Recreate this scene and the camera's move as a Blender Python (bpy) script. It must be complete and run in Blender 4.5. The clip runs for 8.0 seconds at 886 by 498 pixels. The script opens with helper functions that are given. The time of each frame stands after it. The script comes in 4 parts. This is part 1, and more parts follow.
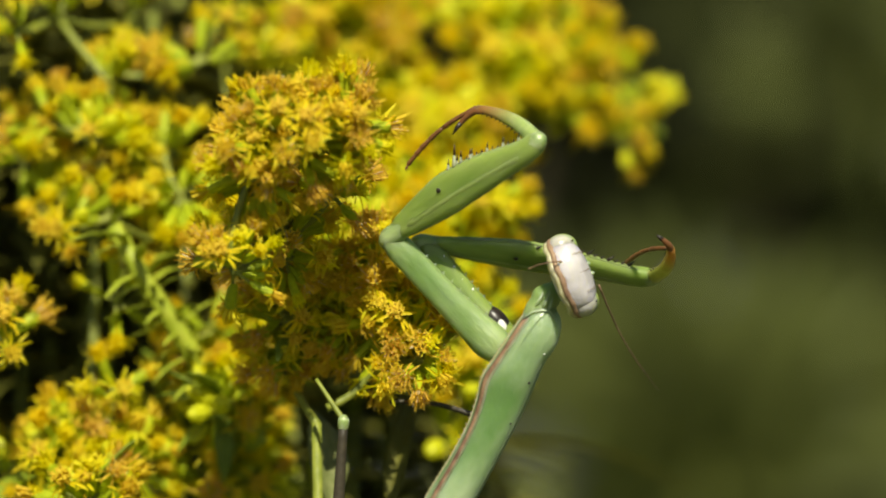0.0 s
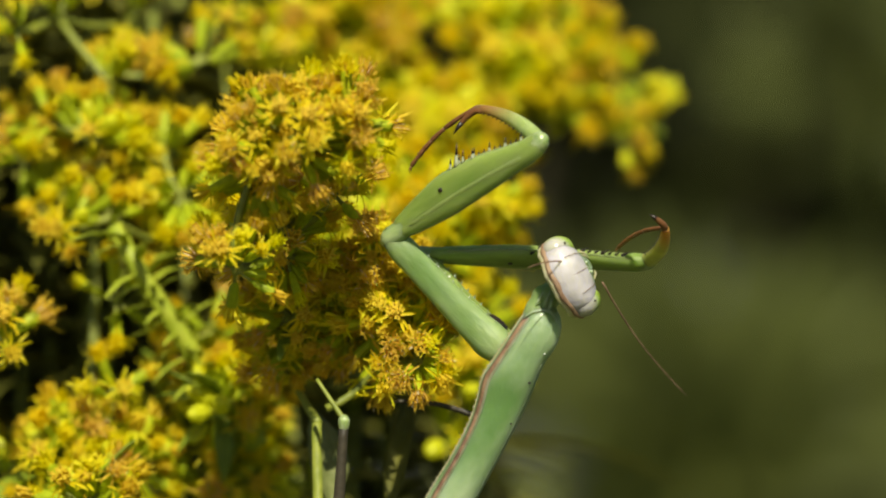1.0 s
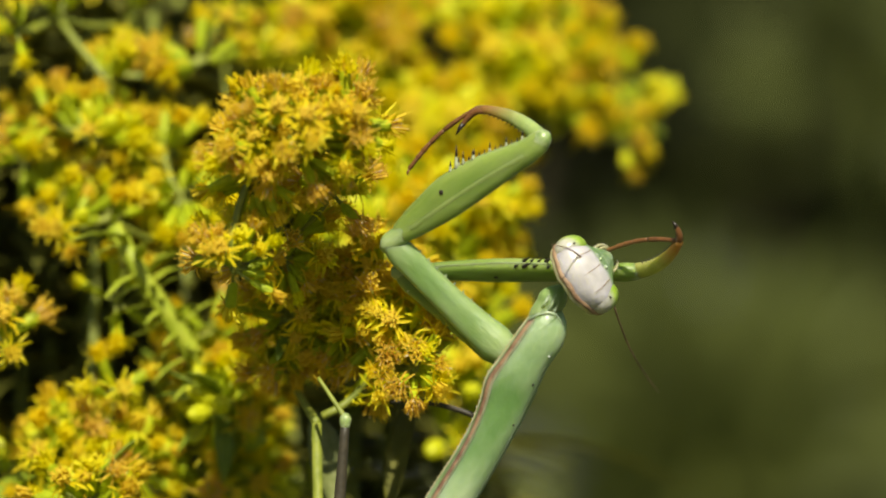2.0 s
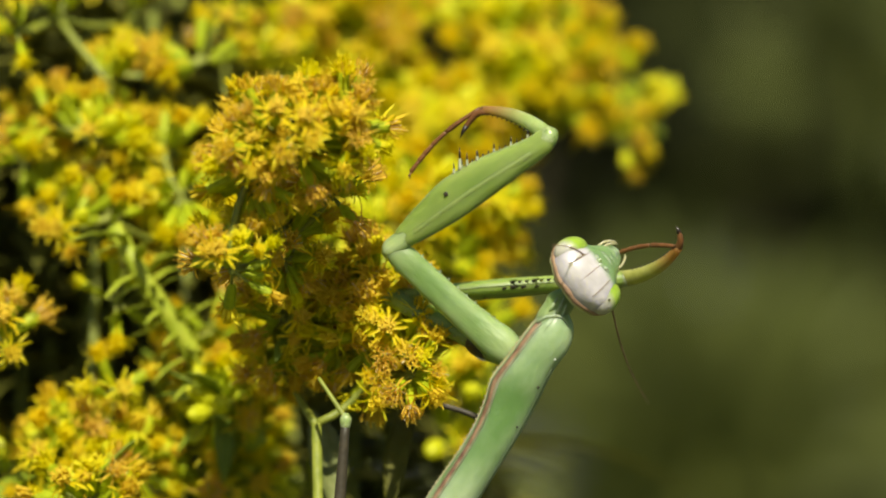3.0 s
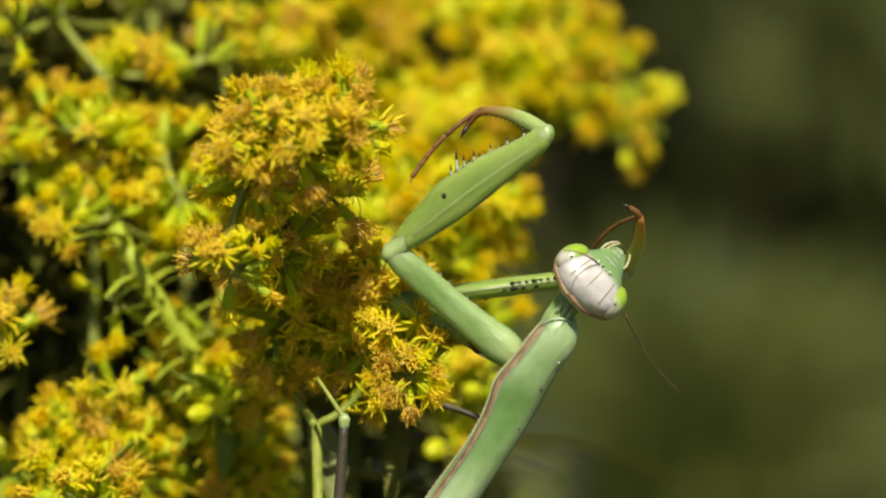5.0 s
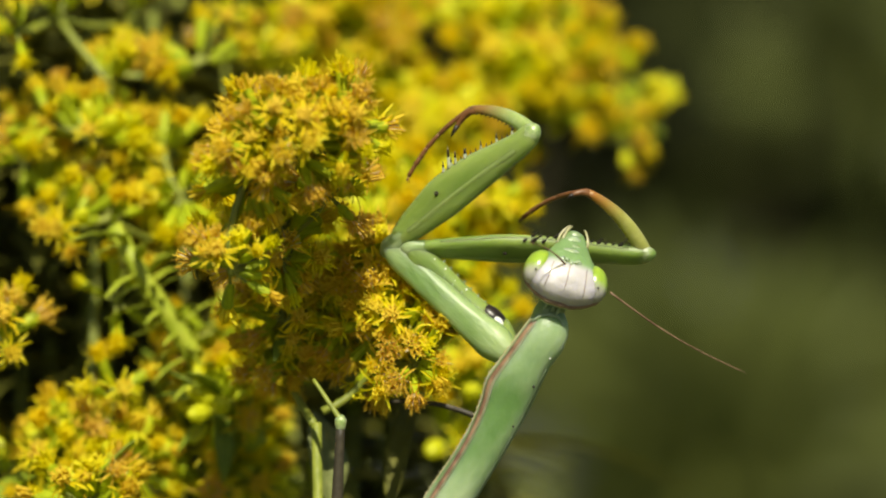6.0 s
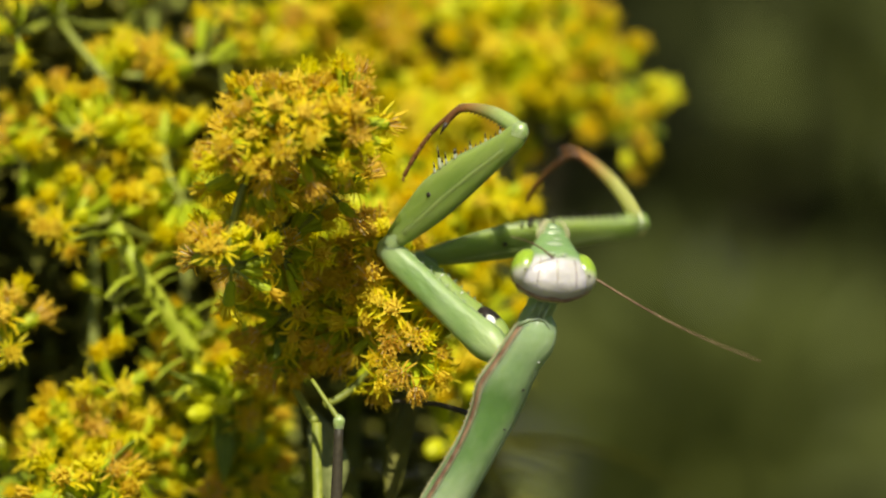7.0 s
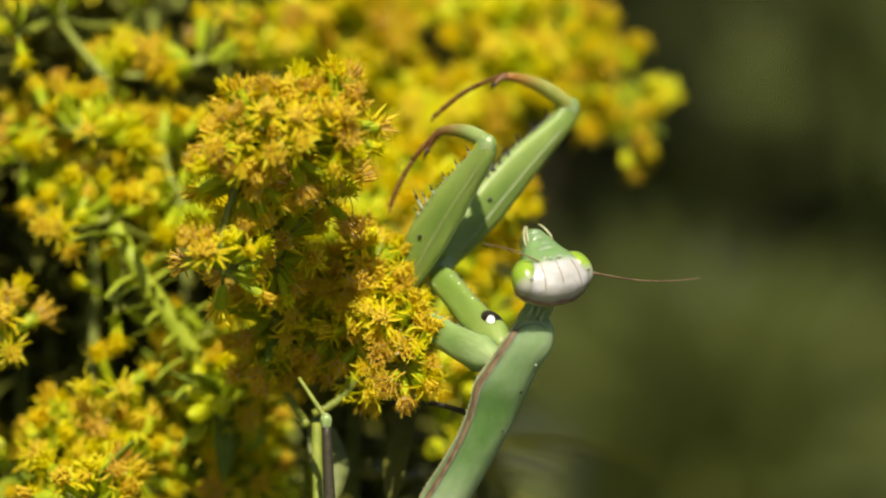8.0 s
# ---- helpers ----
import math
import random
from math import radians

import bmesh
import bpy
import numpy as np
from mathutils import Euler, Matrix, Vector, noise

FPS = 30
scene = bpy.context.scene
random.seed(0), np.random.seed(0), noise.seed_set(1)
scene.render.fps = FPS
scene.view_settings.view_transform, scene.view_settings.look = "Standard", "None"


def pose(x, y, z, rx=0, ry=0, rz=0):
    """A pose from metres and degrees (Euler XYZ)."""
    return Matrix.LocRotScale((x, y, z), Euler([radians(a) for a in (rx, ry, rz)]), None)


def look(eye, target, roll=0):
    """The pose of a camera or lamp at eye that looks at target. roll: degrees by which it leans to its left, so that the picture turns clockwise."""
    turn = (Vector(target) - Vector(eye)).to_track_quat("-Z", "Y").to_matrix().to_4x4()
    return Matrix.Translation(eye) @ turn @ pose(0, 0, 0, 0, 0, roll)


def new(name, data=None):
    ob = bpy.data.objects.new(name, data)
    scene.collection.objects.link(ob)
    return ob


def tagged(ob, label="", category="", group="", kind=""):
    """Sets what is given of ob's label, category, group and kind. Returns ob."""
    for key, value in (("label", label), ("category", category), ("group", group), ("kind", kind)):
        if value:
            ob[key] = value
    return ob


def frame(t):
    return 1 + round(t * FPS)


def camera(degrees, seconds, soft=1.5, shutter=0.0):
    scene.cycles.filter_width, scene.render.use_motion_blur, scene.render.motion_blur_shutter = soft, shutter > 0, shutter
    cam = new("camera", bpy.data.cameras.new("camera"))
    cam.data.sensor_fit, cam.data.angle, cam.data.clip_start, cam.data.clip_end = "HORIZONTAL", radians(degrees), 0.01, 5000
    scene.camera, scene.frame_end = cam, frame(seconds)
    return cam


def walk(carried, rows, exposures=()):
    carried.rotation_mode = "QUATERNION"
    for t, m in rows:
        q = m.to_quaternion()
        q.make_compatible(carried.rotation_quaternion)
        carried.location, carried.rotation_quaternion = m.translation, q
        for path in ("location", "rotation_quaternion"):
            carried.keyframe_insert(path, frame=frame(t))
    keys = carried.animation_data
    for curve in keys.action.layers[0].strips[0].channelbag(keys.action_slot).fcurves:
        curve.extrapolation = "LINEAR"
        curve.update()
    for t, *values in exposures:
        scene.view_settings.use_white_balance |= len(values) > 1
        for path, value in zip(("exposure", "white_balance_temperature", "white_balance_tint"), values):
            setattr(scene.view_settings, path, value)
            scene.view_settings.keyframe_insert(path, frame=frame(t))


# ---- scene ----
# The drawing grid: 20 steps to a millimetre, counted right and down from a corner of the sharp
# plane, which stands REACH metres before the lens; depth is in millimetres behind that plane.
STEP, REACH, EYE_HEIGHT = 0.00005, 0.40, 0.86


def spot(a, b, d=0.0):
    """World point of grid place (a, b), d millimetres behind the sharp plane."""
    grow = (1 + d * 0.001 / REACH) * STEP
    return Vector(((a - 784) * grow, d * 0.001, EYE_HEIGHT + (441 - b) * grow))


cam = camera(2 * math.degrees(math.atan(784 * STEP / REACH)), 8.0, soft=2.0, shutter=0.5)
cam.data.dof.use_dof = True
cam.data.dof.focus_distance = REACH
cam.data.dof.aperture_fstop = 17.0
HOLD = look((0, -REACH, EYE_HEIGHT), (0, 0, EYE_HEIGHT))
walk(cam, [(0.0, HOLD), (8.0, HOLD)], exposures=[(0.0, 0.42, 7000, 2), (1.0, 0.35, 7000, 2), (1.5, 0.4, 7000, 2), (3.0, 0.48, 7000, 2), (4.7, 0.48, 7000, 2), (6.0, 0.42, 7000, 2), (8.0, 0.43, 7000, 2)])

# ---- light ----
SUN_HEIGHT, SUN_SIDE = 47, 5      # degrees above the horizon; degrees to the right of the lens's back
world = bpy.data.worlds.new("daylight")
scene.world = world
world.use_nodes = True
sky = world.node_tree.nodes.new("ShaderNodeTexSky")
sky.sky_type, sky.sun_disc = "NISHITA", False
sky.sun_elevation, sky.sun_rotation = radians(SUN_HEIGHT), radians(180 - SUN_SIDE)
world.node_tree.links.new(sky.outputs[0], world.node_tree.nodes["Background"].inputs[0])
world.node_tree.nodes["Background"].inputs[1].default_value = 0.055
sun = new("sun", bpy.data.lights.new("sun", "SUN"))
sun.data.energy, sun.data.angle, sun.data.color = 4.8, radians(0.53), (1.0, 0.94, 0.82)
flat = math.cos(radians(SUN_HEIGHT))
SUN_WAY = Vector((flat * math.sin(radians(SUN_SIDE)), -flat * math.cos(radians(SUN_SIDE)), math.sin(radians(SUN_HEIGHT))))
sun.matrix_world = look(SUN_WAY * 5, (0, 0, 0))


# ---- materials ----
def surface(name, first, second, grain=900.0, rough=0.5, bump=0.15, thin=0.0, flesh=0.0, spread=0.0, third=None, coat=0.0, fade=None, stretch=1.0, ends=(0.36, 0.72), gloss=0.5):
    """Two colours mixed by noise at two scales; thin: share of light let through; flesh: scattering
    below the skin; spread: how far single pieces differ, towards the colour third; fade: the pigment
    changes to a colour along local z, from one height to another, in millimetres; stretch: grain drawn out along local z;
    ends: how hard the two colours part; gloss: how strongly it mirrors."""
    m = bpy.data.materials.new(name)
    m.use_nodes = True
    tree = m.node_tree
    nodes, links = tree.nodes, tree.links
    shader, out = nodes["Principled BSDF"], nodes["Material Output"]
    shader.inputs["Specular IOR Level"].default_value = gloss
    where = nodes.new("ShaderNodeTexCoord")
    fine, broad = nodes.new("ShaderNodeTexNoise"), nodes.new("ShaderNodeTexNoise")
    fine.inputs["Scale"].default_value, broad.inputs["Scale"].default_value = grain, grain * 0.23
    fine.inputs["Detail"].default_value, broad.inputs["Detail"].default_value = 4, 2
    blend = nodes.new("ShaderNodeMath")
    blend.operation = "MULTIPLY_ADD"
    blend.inputs[1].default_value, blend.inputs[2].default_value = 0.55, 0.0
    add = nodes.new("ShaderNodeMath")
    add.operation = "MULTIPLY_ADD"
    add.inputs[1].default_value = 0.55
    draw = nodes.new("ShaderNodeMapping")
    draw.inputs["Scale"].default_value = (1, 1, 1 / stretch)
    links.new(where.outputs["Object"], draw.inputs["Vector"])
    for n in (fine, broad):
        links.new(draw.outputs[0], n.inputs["Vector"])
    links.new(fine.outputs[0], blend.inputs[0])
    links.new(broad.outputs[0], add.inputs[0])
    links.new(blend.outputs[0], add.inputs[2])
    ramp = nodes.new("ShaderNodeValToRGB")
    ramp.color_ramp.elements[0].position, ramp.color_ramp.elements[1].position = ends
    ramp.color_ramp.elements[0].color, ramp.color_ramp.elements[1].color = (*first, 1), (*second, 1)
    links.new(add.outputs[0], ramp.inputs[0])
    colour = ramp.outputs[0]
    if spread:
        single = nodes.new("ShaderNodeObjectInfo")
        share = nodes.new("ShaderNodeMath")
        share.operation = "MULTIPLY"
        share.inputs[1].default_value = spread
        mix = nodes.new("ShaderNodeMixRGB")
        mix.inputs[2].default_value = (*(third or second), 1)
        links.new(single.outputs["Random"], share.inputs[0])
        links.new(share.outputs[0], mix.inputs[0])
        links.new(colour, mix.inputs[1])
        colour = mix.outputs[0]
    if fade:
        begin, end, other = fade
        cut, run, mix = nodes.new("ShaderNodeSeparateXYZ"), nodes.new("ShaderNodeMapRange"), nodes.new("ShaderNodeMixRGB")
        run.interpolation_type = "SMOOTHSTEP"
        run.inputs[1].default_value, run.inputs[2].default_value = begin * 0.001, end * 0.001
        mix.inputs[2].default_value = (*other, 1)
        links.new(where.outputs["Object"], cut.inputs[0])
        links.new(cut.outputs[2], run.inputs[0])
        links.new(run.outputs[0], mix.inputs[0])
        links.new(colour, mix.inputs[1])
        colour = mix.outputs[0]
    links.new(colour, shader.inputs["Base Color"])
    shader.inputs["Roughness"].default_value = rough
    shader.inputs["Subsurface Weight"].default_value = flesh
    shader.inputs["Subsurface Scale"].default_value = 0.0026
    shader.inputs["Subsurface Radius"].default_value = (1.0, 1.0, 0.5)
    shader.inputs["Coat Weight"].default_value = coat
    shader.inputs["Coat Roughness"].default_value = 0.25
    relief = nodes.new("ShaderNodeBump")
    relief.inputs["Strength"].default_value, relief.inputs["Distance"].default_value = bump, 0.5 / grain
    links.new(fine.outputs[0], relief.inputs["Height"])
    links.new(relief.outputs[0], shader.inputs["Normal"])
    if thin:
        pass_on, both = nodes.new("ShaderNodeBsdfTranslucent"), nodes.new("ShaderNodeMixShader")
        links.new(colour, pass_on.inputs[0])
        both.inputs[0].default_value = thin
        links.new(shader.outputs[0], both.inputs[1])
        links.new(pass_on.outputs[0], both.inputs[2])
        links.new(both.outputs[0], out.inputs[0])
    return m


RAY = surface("ray_petal", (0.76, 0.69, 0.007), (0.9, 0.87, 0.016), 1500, 0.6, 0.1, thin=0.48, spread=0.75, third=(0.86, 0.62, 0.016))
DISK = surface("disk_floret", (0.7, 0.52, 0.014), (0.9, 0.76, 0.04), 2500, 0.7, 0.2, thin=0.4, spread=0.6, third=(0.72, 0.46, 0.03))
WITHER = surface("withered_floret", (0.58, 0.33, 0.02), (0.9, 0.63, 0.08), 2500, 0.8, 0.2, thin=0.45, spread=0.85, third=(0.88, 0.68, 0.03))
PAPPUS = surface("pappus_hair", (0.7, 0.52, 0.28), (0.95, 0.84, 0.62), 2500, 0.8, 0.2, thin=0.45)
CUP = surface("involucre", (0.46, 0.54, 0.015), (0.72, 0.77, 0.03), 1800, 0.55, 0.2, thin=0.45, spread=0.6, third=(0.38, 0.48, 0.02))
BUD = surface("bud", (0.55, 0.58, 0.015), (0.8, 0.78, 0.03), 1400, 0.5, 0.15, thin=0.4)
SHOOT = surface("young_shoot", (0.3, 0.38, 0.02), (0.5, 0.54, 0.05), 900, 0.55, 0.3, thin=0.3)
PALE_LEAF = surface("pale_leaf", (0.16, 0.19, 0.05), (0.27, 0.29, 0.1), 700, 0.55, 0.3, thin=0.35)
STALK = surface("goldenrod_stalk", (0.12, 0.15, 0.015), (0.28, 0.3, 0.04), 900, 0.55, 0.3)
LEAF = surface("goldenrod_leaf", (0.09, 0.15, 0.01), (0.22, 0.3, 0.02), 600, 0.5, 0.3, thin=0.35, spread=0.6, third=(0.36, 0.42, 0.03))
# Goldenrod leaf again, its colour darkened for the shade between the plants.
DARK_LEAF = surface("shade_dark_leaf", (0.075, 0.08, 0.006), (0.15, 0.15, 0.013), 600, 0.7, 0.3, thin=0.35, spread=0.6, third=(0.17, 0.16, 0.014))
SKIN = surface("mantis_skin", (0.12, 0.225, 0.065), (0.36, 0.45, 0.26), 230, 0.44, 0.3, flesh=0.8, coat=0.18, stretch=1.6, ends=(0.45, 0.68))
LEG_SKIN = surface("mantis_leg_skin", (0.14, 0.22, 0.035), (0.28, 0.355, 0.095), 420, 0.48, 0.25, flesh=0.95, coat=0.06, stretch=3, ends=(0.4, 0.7))
COXA_SKIN = surface("mantis_coxa_skin", (0.14, 0.235, 0.06), (0.32, 0.4, 0.185), 330, 0.5, 0.35, flesh=0.9, coat=0.08, stretch=2.5, ends=(0.44, 0.66))
JOINT = surface("joint_skin", (0.2, 0.31, 0.12), (0.38, 0.47, 0.26), 1200, 0.32, 0.4, flesh=0.7, coat=0.35, ends=(0.35, 0.75))
SPINE_ROOT = surface("spine_root", (0.12, 0.14, 0.06), (0.3, 0.32, 0.19), 3000, 0.4, 0.2, flesh=0.3)
KNEE = surface("knee_skin", (0.15, 0.24, 0.05), (0.4, 0.46, 0.25), 1500, 0.3, 0.5, flesh=0.8, coat=0.45, ends=(0.45, 0.65))
EDGE = surface("pale_edge", (0.19, 0.28, 0.06), (0.3, 0.38, 0.11), 700, 0.45, 0.2, flesh=0.9)
RUST = surface("rusty_leg", (0.09, 0.035, 0.01), (0.22, 0.09, 0.03), 2500, 0.45, 0.2)
TIBIA = surface("green_tibia", (0.22, 0.31, 0.09), (0.34, 0.4, 0.16), 1500, 0.4, 0.15, flesh=0.7, fade=(2.0, 8.0, (0.24, 0.12, 0.035)))
AMBER = surface("amber_tibia", (0.27, 0.29, 0.06), (0.42, 0.41, 0.14), 1500, 0.4, 0.15, flesh=0.7, fade=(3.4, 8.1, (0.3, 0.13, 0.03)))
DARK = surface("black_spine", (0.008, 0.007, 0.006), (0.03, 0.02, 0.015), 3000, 0.35, 0.1)
WHITE = surface("white_patch", (0.7, 0.7, 0.66), (0.82, 0.82, 0.78), 3000, 0.6, 0.2)
CREAM = surface("cream_collar", (0.36, 0.32, 0.12), (0.55, 0.5, 0.28), 1200, 0.4, 0.2, flesh=0.5, coat=0.2)
FACE = surface("green_face_pale_vertex", (0.37, 0.345, 0.35), (0.57, 0.535, 0.55), 420, 0.36, 0.3, flesh=0.5, coat=0.3, fade=(-0.95, 0.15, (0.18, 0.29, 0.105)), ends=(0.42, 0.66))
EYE = surface("compound_eye", (0.34, 0.33, 0.28), (0.48, 0.46, 0.4), 700, 0.28, 0.05, flesh=0.6, coat=0.35, fade=(-2.0, -0.95, (0.26, 0.38, 0.035)))
MARGIN = surface("brown_margin", (0.13, 0.065, 0.04), (0.3, 0.19, 0.11), 1300, 0.55, 0.4, ends=(0.42, 0.66))
TAN = surface("tan_border", (0.17, 0.19, 0.075), (0.34, 0.33, 0.18), 900, 0.5, 0.3, flesh=0.6, ends=(0.42, 0.66))
# Walking legs are brown, toned darker for the shade below the flowers.
LEG_BROWN = surface("walking_leg", (0.022, 0.018, 0.01), (0.055, 0.043, 0.024), 2000, 0.55, 0.2)
SOIL = surface("soil_and_moss", (0.025, 0.032, 0.01), (0.07, 0.07, 0.025), 6, 0.95, 0.6)
# Lighter leaf colour that stands for the sunlit patches of the distant foliage.
GRASS = surface("sunlit_weed_leaf", (0.06, 0.078, 0.014), (0.15, 0.17, 0.035), 25, 0.65, 0.1, thin=0.3)
# Leaf coloured blue-grey to imitate sky glinting among the foliage.
SKY_LEAF = surface("sky_glint_leaf", (0.05, 0.055, 0.07), (0.1, 0.11, 0.14), 25, 0.5, 0.1, thin=0.2)
# Shade and gaps inside the bushes are put into this near-black, patchy colour.
BUSH = surface("shaded_bush_leaf", (0.005, 0.0065, 0.0012), (0.028, 0.033, 0.0065), 11, 0.75, 0.1, thin=0.2, ends=(0.44, 0.66), gloss=0.15)
BARK = surface("bark", (0.04, 0.033, 0.018), (0.09, 0.075, 0.04), 60, 0.9, 0.8)


# ---- making meshes ----
def part(name, bm, material, parent=None, label="", smooth=True):
    """Links a bmesh as one mesh object under a thing or a part."""
    mesh = bpy.data.meshes.new(name)
    bmesh.ops.recalc_face_normals(bm, faces=bm.faces)
    bm.to_mesh(mesh)
    bm.free()
    for m in material if isinstance(material, (list, tuple)) else [material]:
        mesh.materials.append(m)
    if smooth:
        for f in mesh.polygons:
            f.use_smooth = True
    ob = new(name, mesh)
    ob.parent = parent
    if label:
        tagged(ob, label)
    return ob


def thing(name, place, label, category, group="", kind=""):
    ob = new(name)
    ob.empty_display_size = 0.005
    ob.matrix_basis = Matrix.Translation(place)
    return tagged(ob, label, category, group, kind)


def rings(bm, sections, n=14, slot=0, power=2.0):
    """A closed skin over rings (centre, half width vector, half depth vector)."""
    last, faces = None, []
    for centre, u, v in sections:
        ring = []
        for i in range(n):
            t = 2 * math.pi * i / n
            c, s = math.cos(t), math.sin(t)
            c, s = math.copysign(abs(c) ** (2 / power), c), math.copysign(abs(s) ** (2 / power), s)
            ring.append(bm.verts.new(centre + u * c + v * s))
        if last:
            faces += [bm.faces.new((last[i], last[(i + 1) % n], ring[(i + 1) % n], ring[i])) for i in range(n)]
        else:
            faces.append(bm.faces.new(ring[::-1]))
        last = ring
    faces.append(bm.faces.new(last))
    for f in faces:
        f.material_index = slot
    return bm


def limb(bm, rows, n=14, slot=0, power=2.0):
    """Rings along local z, in millimetres: (z, x, y, half x, half y)."""
    k = 0.001
    return rings(bm, [(Vector((x, y, z)) * k, Vector((rx * k, 0, 0)), Vector((0, ry * k, 0))) for z, x, y, rx, ry in rows], n, slot, power)


KEELED = ((-1, 0), (-.95, -.45), (-.78, -.76), (-.45, -.94), (-.05, -1), (.2, -1.03), (.32, -1.05), (.45, -1.01), (.72, -.86), (.93, -.5),
          (1, 0), (.9, .42), (.55, .83), (0, 1), (-.55, .83), (-.9, .42))


def keeled(bm, rows):
    """As limb(), with a blunt keel along the side that faces local -y."""
    last = None
    for z, x, y, rx, ry in rows:
        ring = [bm.verts.new(mm(x + u * rx, y + v * ry, z)) for u, v in KEELED]
        if last:
            for i in range(len(ring)):
                bm.faces.new((last[i - 1], last[i], ring[i], ring[i - 1]))
        else:
            bm.faces.new(ring)
        last = ring
    bm.faces.new(last[::-1])
    return bm


def band(bm, rows, first, last, lift=1.025, power=2.2):
    """A thin strip laid on a limb()'s skin between two angles (degrees from local -x towards -y), given for each row."""
    before = None
    for k, (z, x, y, rx, ry) in enumerate(rows):
        a0, a1 = first(k / (len(rows) - 1)), last(k / (len(rows) - 1))
        line = []
        for grow in (lift, lift - .06):
            for j in range(5) if grow == lift else range(4, -1, -1):
                a = radians(a0 + (a1 - a0) * j / 4)
                c, q = math.cos(a) ** (2 / power), abs(math.sin(a)) ** (2 / power) * (1 if a > 0 else -1)
                line.append(bm.verts.new(mm(x - rx * c * grow, y - ry * q * grow, z)))
        if before:
            for j in range(10):
                bm.faces.new((before[j - 1], before[j], line[j], line[j - 1]))
        before = line
    return bm


def edge_at(rows, z):
    """Middle and half width of limb rows at height z, in millimetres."""
    for a, b in zip(rows, rows[1:]):
        if a[0] <= z <= b[0]:
            f = (z - a[0]) / (b[0] - a[0])
            return a[1] + (b[1] - a[1]) * f, a[3] + (b[3] - a[3]) * f
    return rows[-1][1], rows[-1][3]


def tube(bm, points, radii, n=8, slot=0):
    """A round rod along points, in metres, with its radii."""
    sections, side = [], None
    for i, p in enumerate(points):
        way = (points[min(i + 1, len(points) - 1)] - points[max(i - 1, 0)]).normalized()
        if side is None:
            side = way.orthogonal().normalized()
        side = (side - way * side.dot(way)).normalized()
        r = radii[i] if isinstance(radii, (list, tuple)) else radii
        sections.append((p, side * r, way.cross(side) * r))
    return rings(bm, sections, n, slot)


def mm(*p):
    return Vector(p) * 0.001


def arc(a, b, bow, steps=6):
    """Points from a to b that swerve by the vector bow in the middle."""
    return [a.lerp(b, i / steps) + bow * (4 * (i / steps) * (1 - i / steps)) for i in range(steps + 1)]


def eased(rows, n=24):
    """Smoothly resamples limb rows."""
    rows = np.array(rows, float)
    z = np.linspace(0, 1, n)
    t = (rows[:, 0] - rows[0, 0]) / (rows[-1, 0] - rows[0, 0])
    slope = np.gradient(rows, t, axis=0)
    out = []
    for q in z:
        i = min(max(int(np.searchsorted(t, q)) - 1, 0), len(t) - 2)
        w = t[i + 1] - t[i]
        s = (q - t[i]) / w
        lo, hi = np.minimum(rows[i], rows[i + 1]), np.maximum(rows[i], rows[i + 1])
        v = ((1 + 2 * s) * (1 - s) ** 2 * rows[i] + s * (1 - s) ** 2 * w * slope[i]
             + s * s * (3 - 2 * s) * rows[i + 1] + s * s * (s - 1) * w * slope[i + 1])
        v[3:] = np.clip(v[3:], lo[3:] * 0.9, hi[3:] * 1.1)
        out.append(tuple(v))
    return out


# ---- ground and distance ----
def make_ground():
    bm = bmesh.new()
    n, reach = 60, 400.0
    grid = [[None] * (n + 1) for _ in range(n + 1)]
    for i in range(n + 1):
        for j in range(n + 1):
            x, y = (math.copysign(abs(v) ** 3, v) * reach for v in (2 * i / n - 1, 2 * j / n - 1))
            z = 0.03 * noise.noise((x * 1.5, y * 1.5, 0)) - 0.02
            grid[i][j] = bm.verts.new((x, y, z))
    for i in range(n):
        for j in range(n):
            bm.faces.new((grid[i][j], grid[i + 1][j], grid[i + 1][j + 1], grid[i][j + 1]))
    tagged(part("ground", bm, SOIL), "bare brown soil with thin grass", "ground", kind="structure")


def leaf_cloud(name, material, parent, count, shape, size, seed, label=""):
    """Many small folded leaves in one mesh; shape(rng) gives a place and a way for each."""
    rng = random.Random(seed)
    verts, faces = [], []
    for _ in range(count):
        p, way = shape(rng)
        way = way.normalized()
        side = way.cross(Vector((rng.uniform(-1, 1), rng.uniform(-1, 1), rng.uniform(-1, 1)))).normalized()
        up = side.cross(way)
        k = size * rng.uniform(0.6, 1.3)
        b = len(verts)
        verts += [p, p + way * k * 0.45 + side * k * 0.22 + up * k * 0.08, p + way * k, p + way * k * 0.45 - side * k * 0.22 + up * k * 0.08, p + way * k * 0.5]
        faces += [(b, b + 1, b + 4), (b + 1, b + 2, b + 4), (b + 2, b + 3, b + 4), (b + 3, b, b + 4)]
    mesh = bpy.data.meshes.new(name)
    mesh.from_pydata([tuple(v) for v in verts], [], faces)
    mesh.materials.append(material)
    ob = new(name, mesh)
    ob.parent = parent
    return tagged(ob, label, kind="stuff")


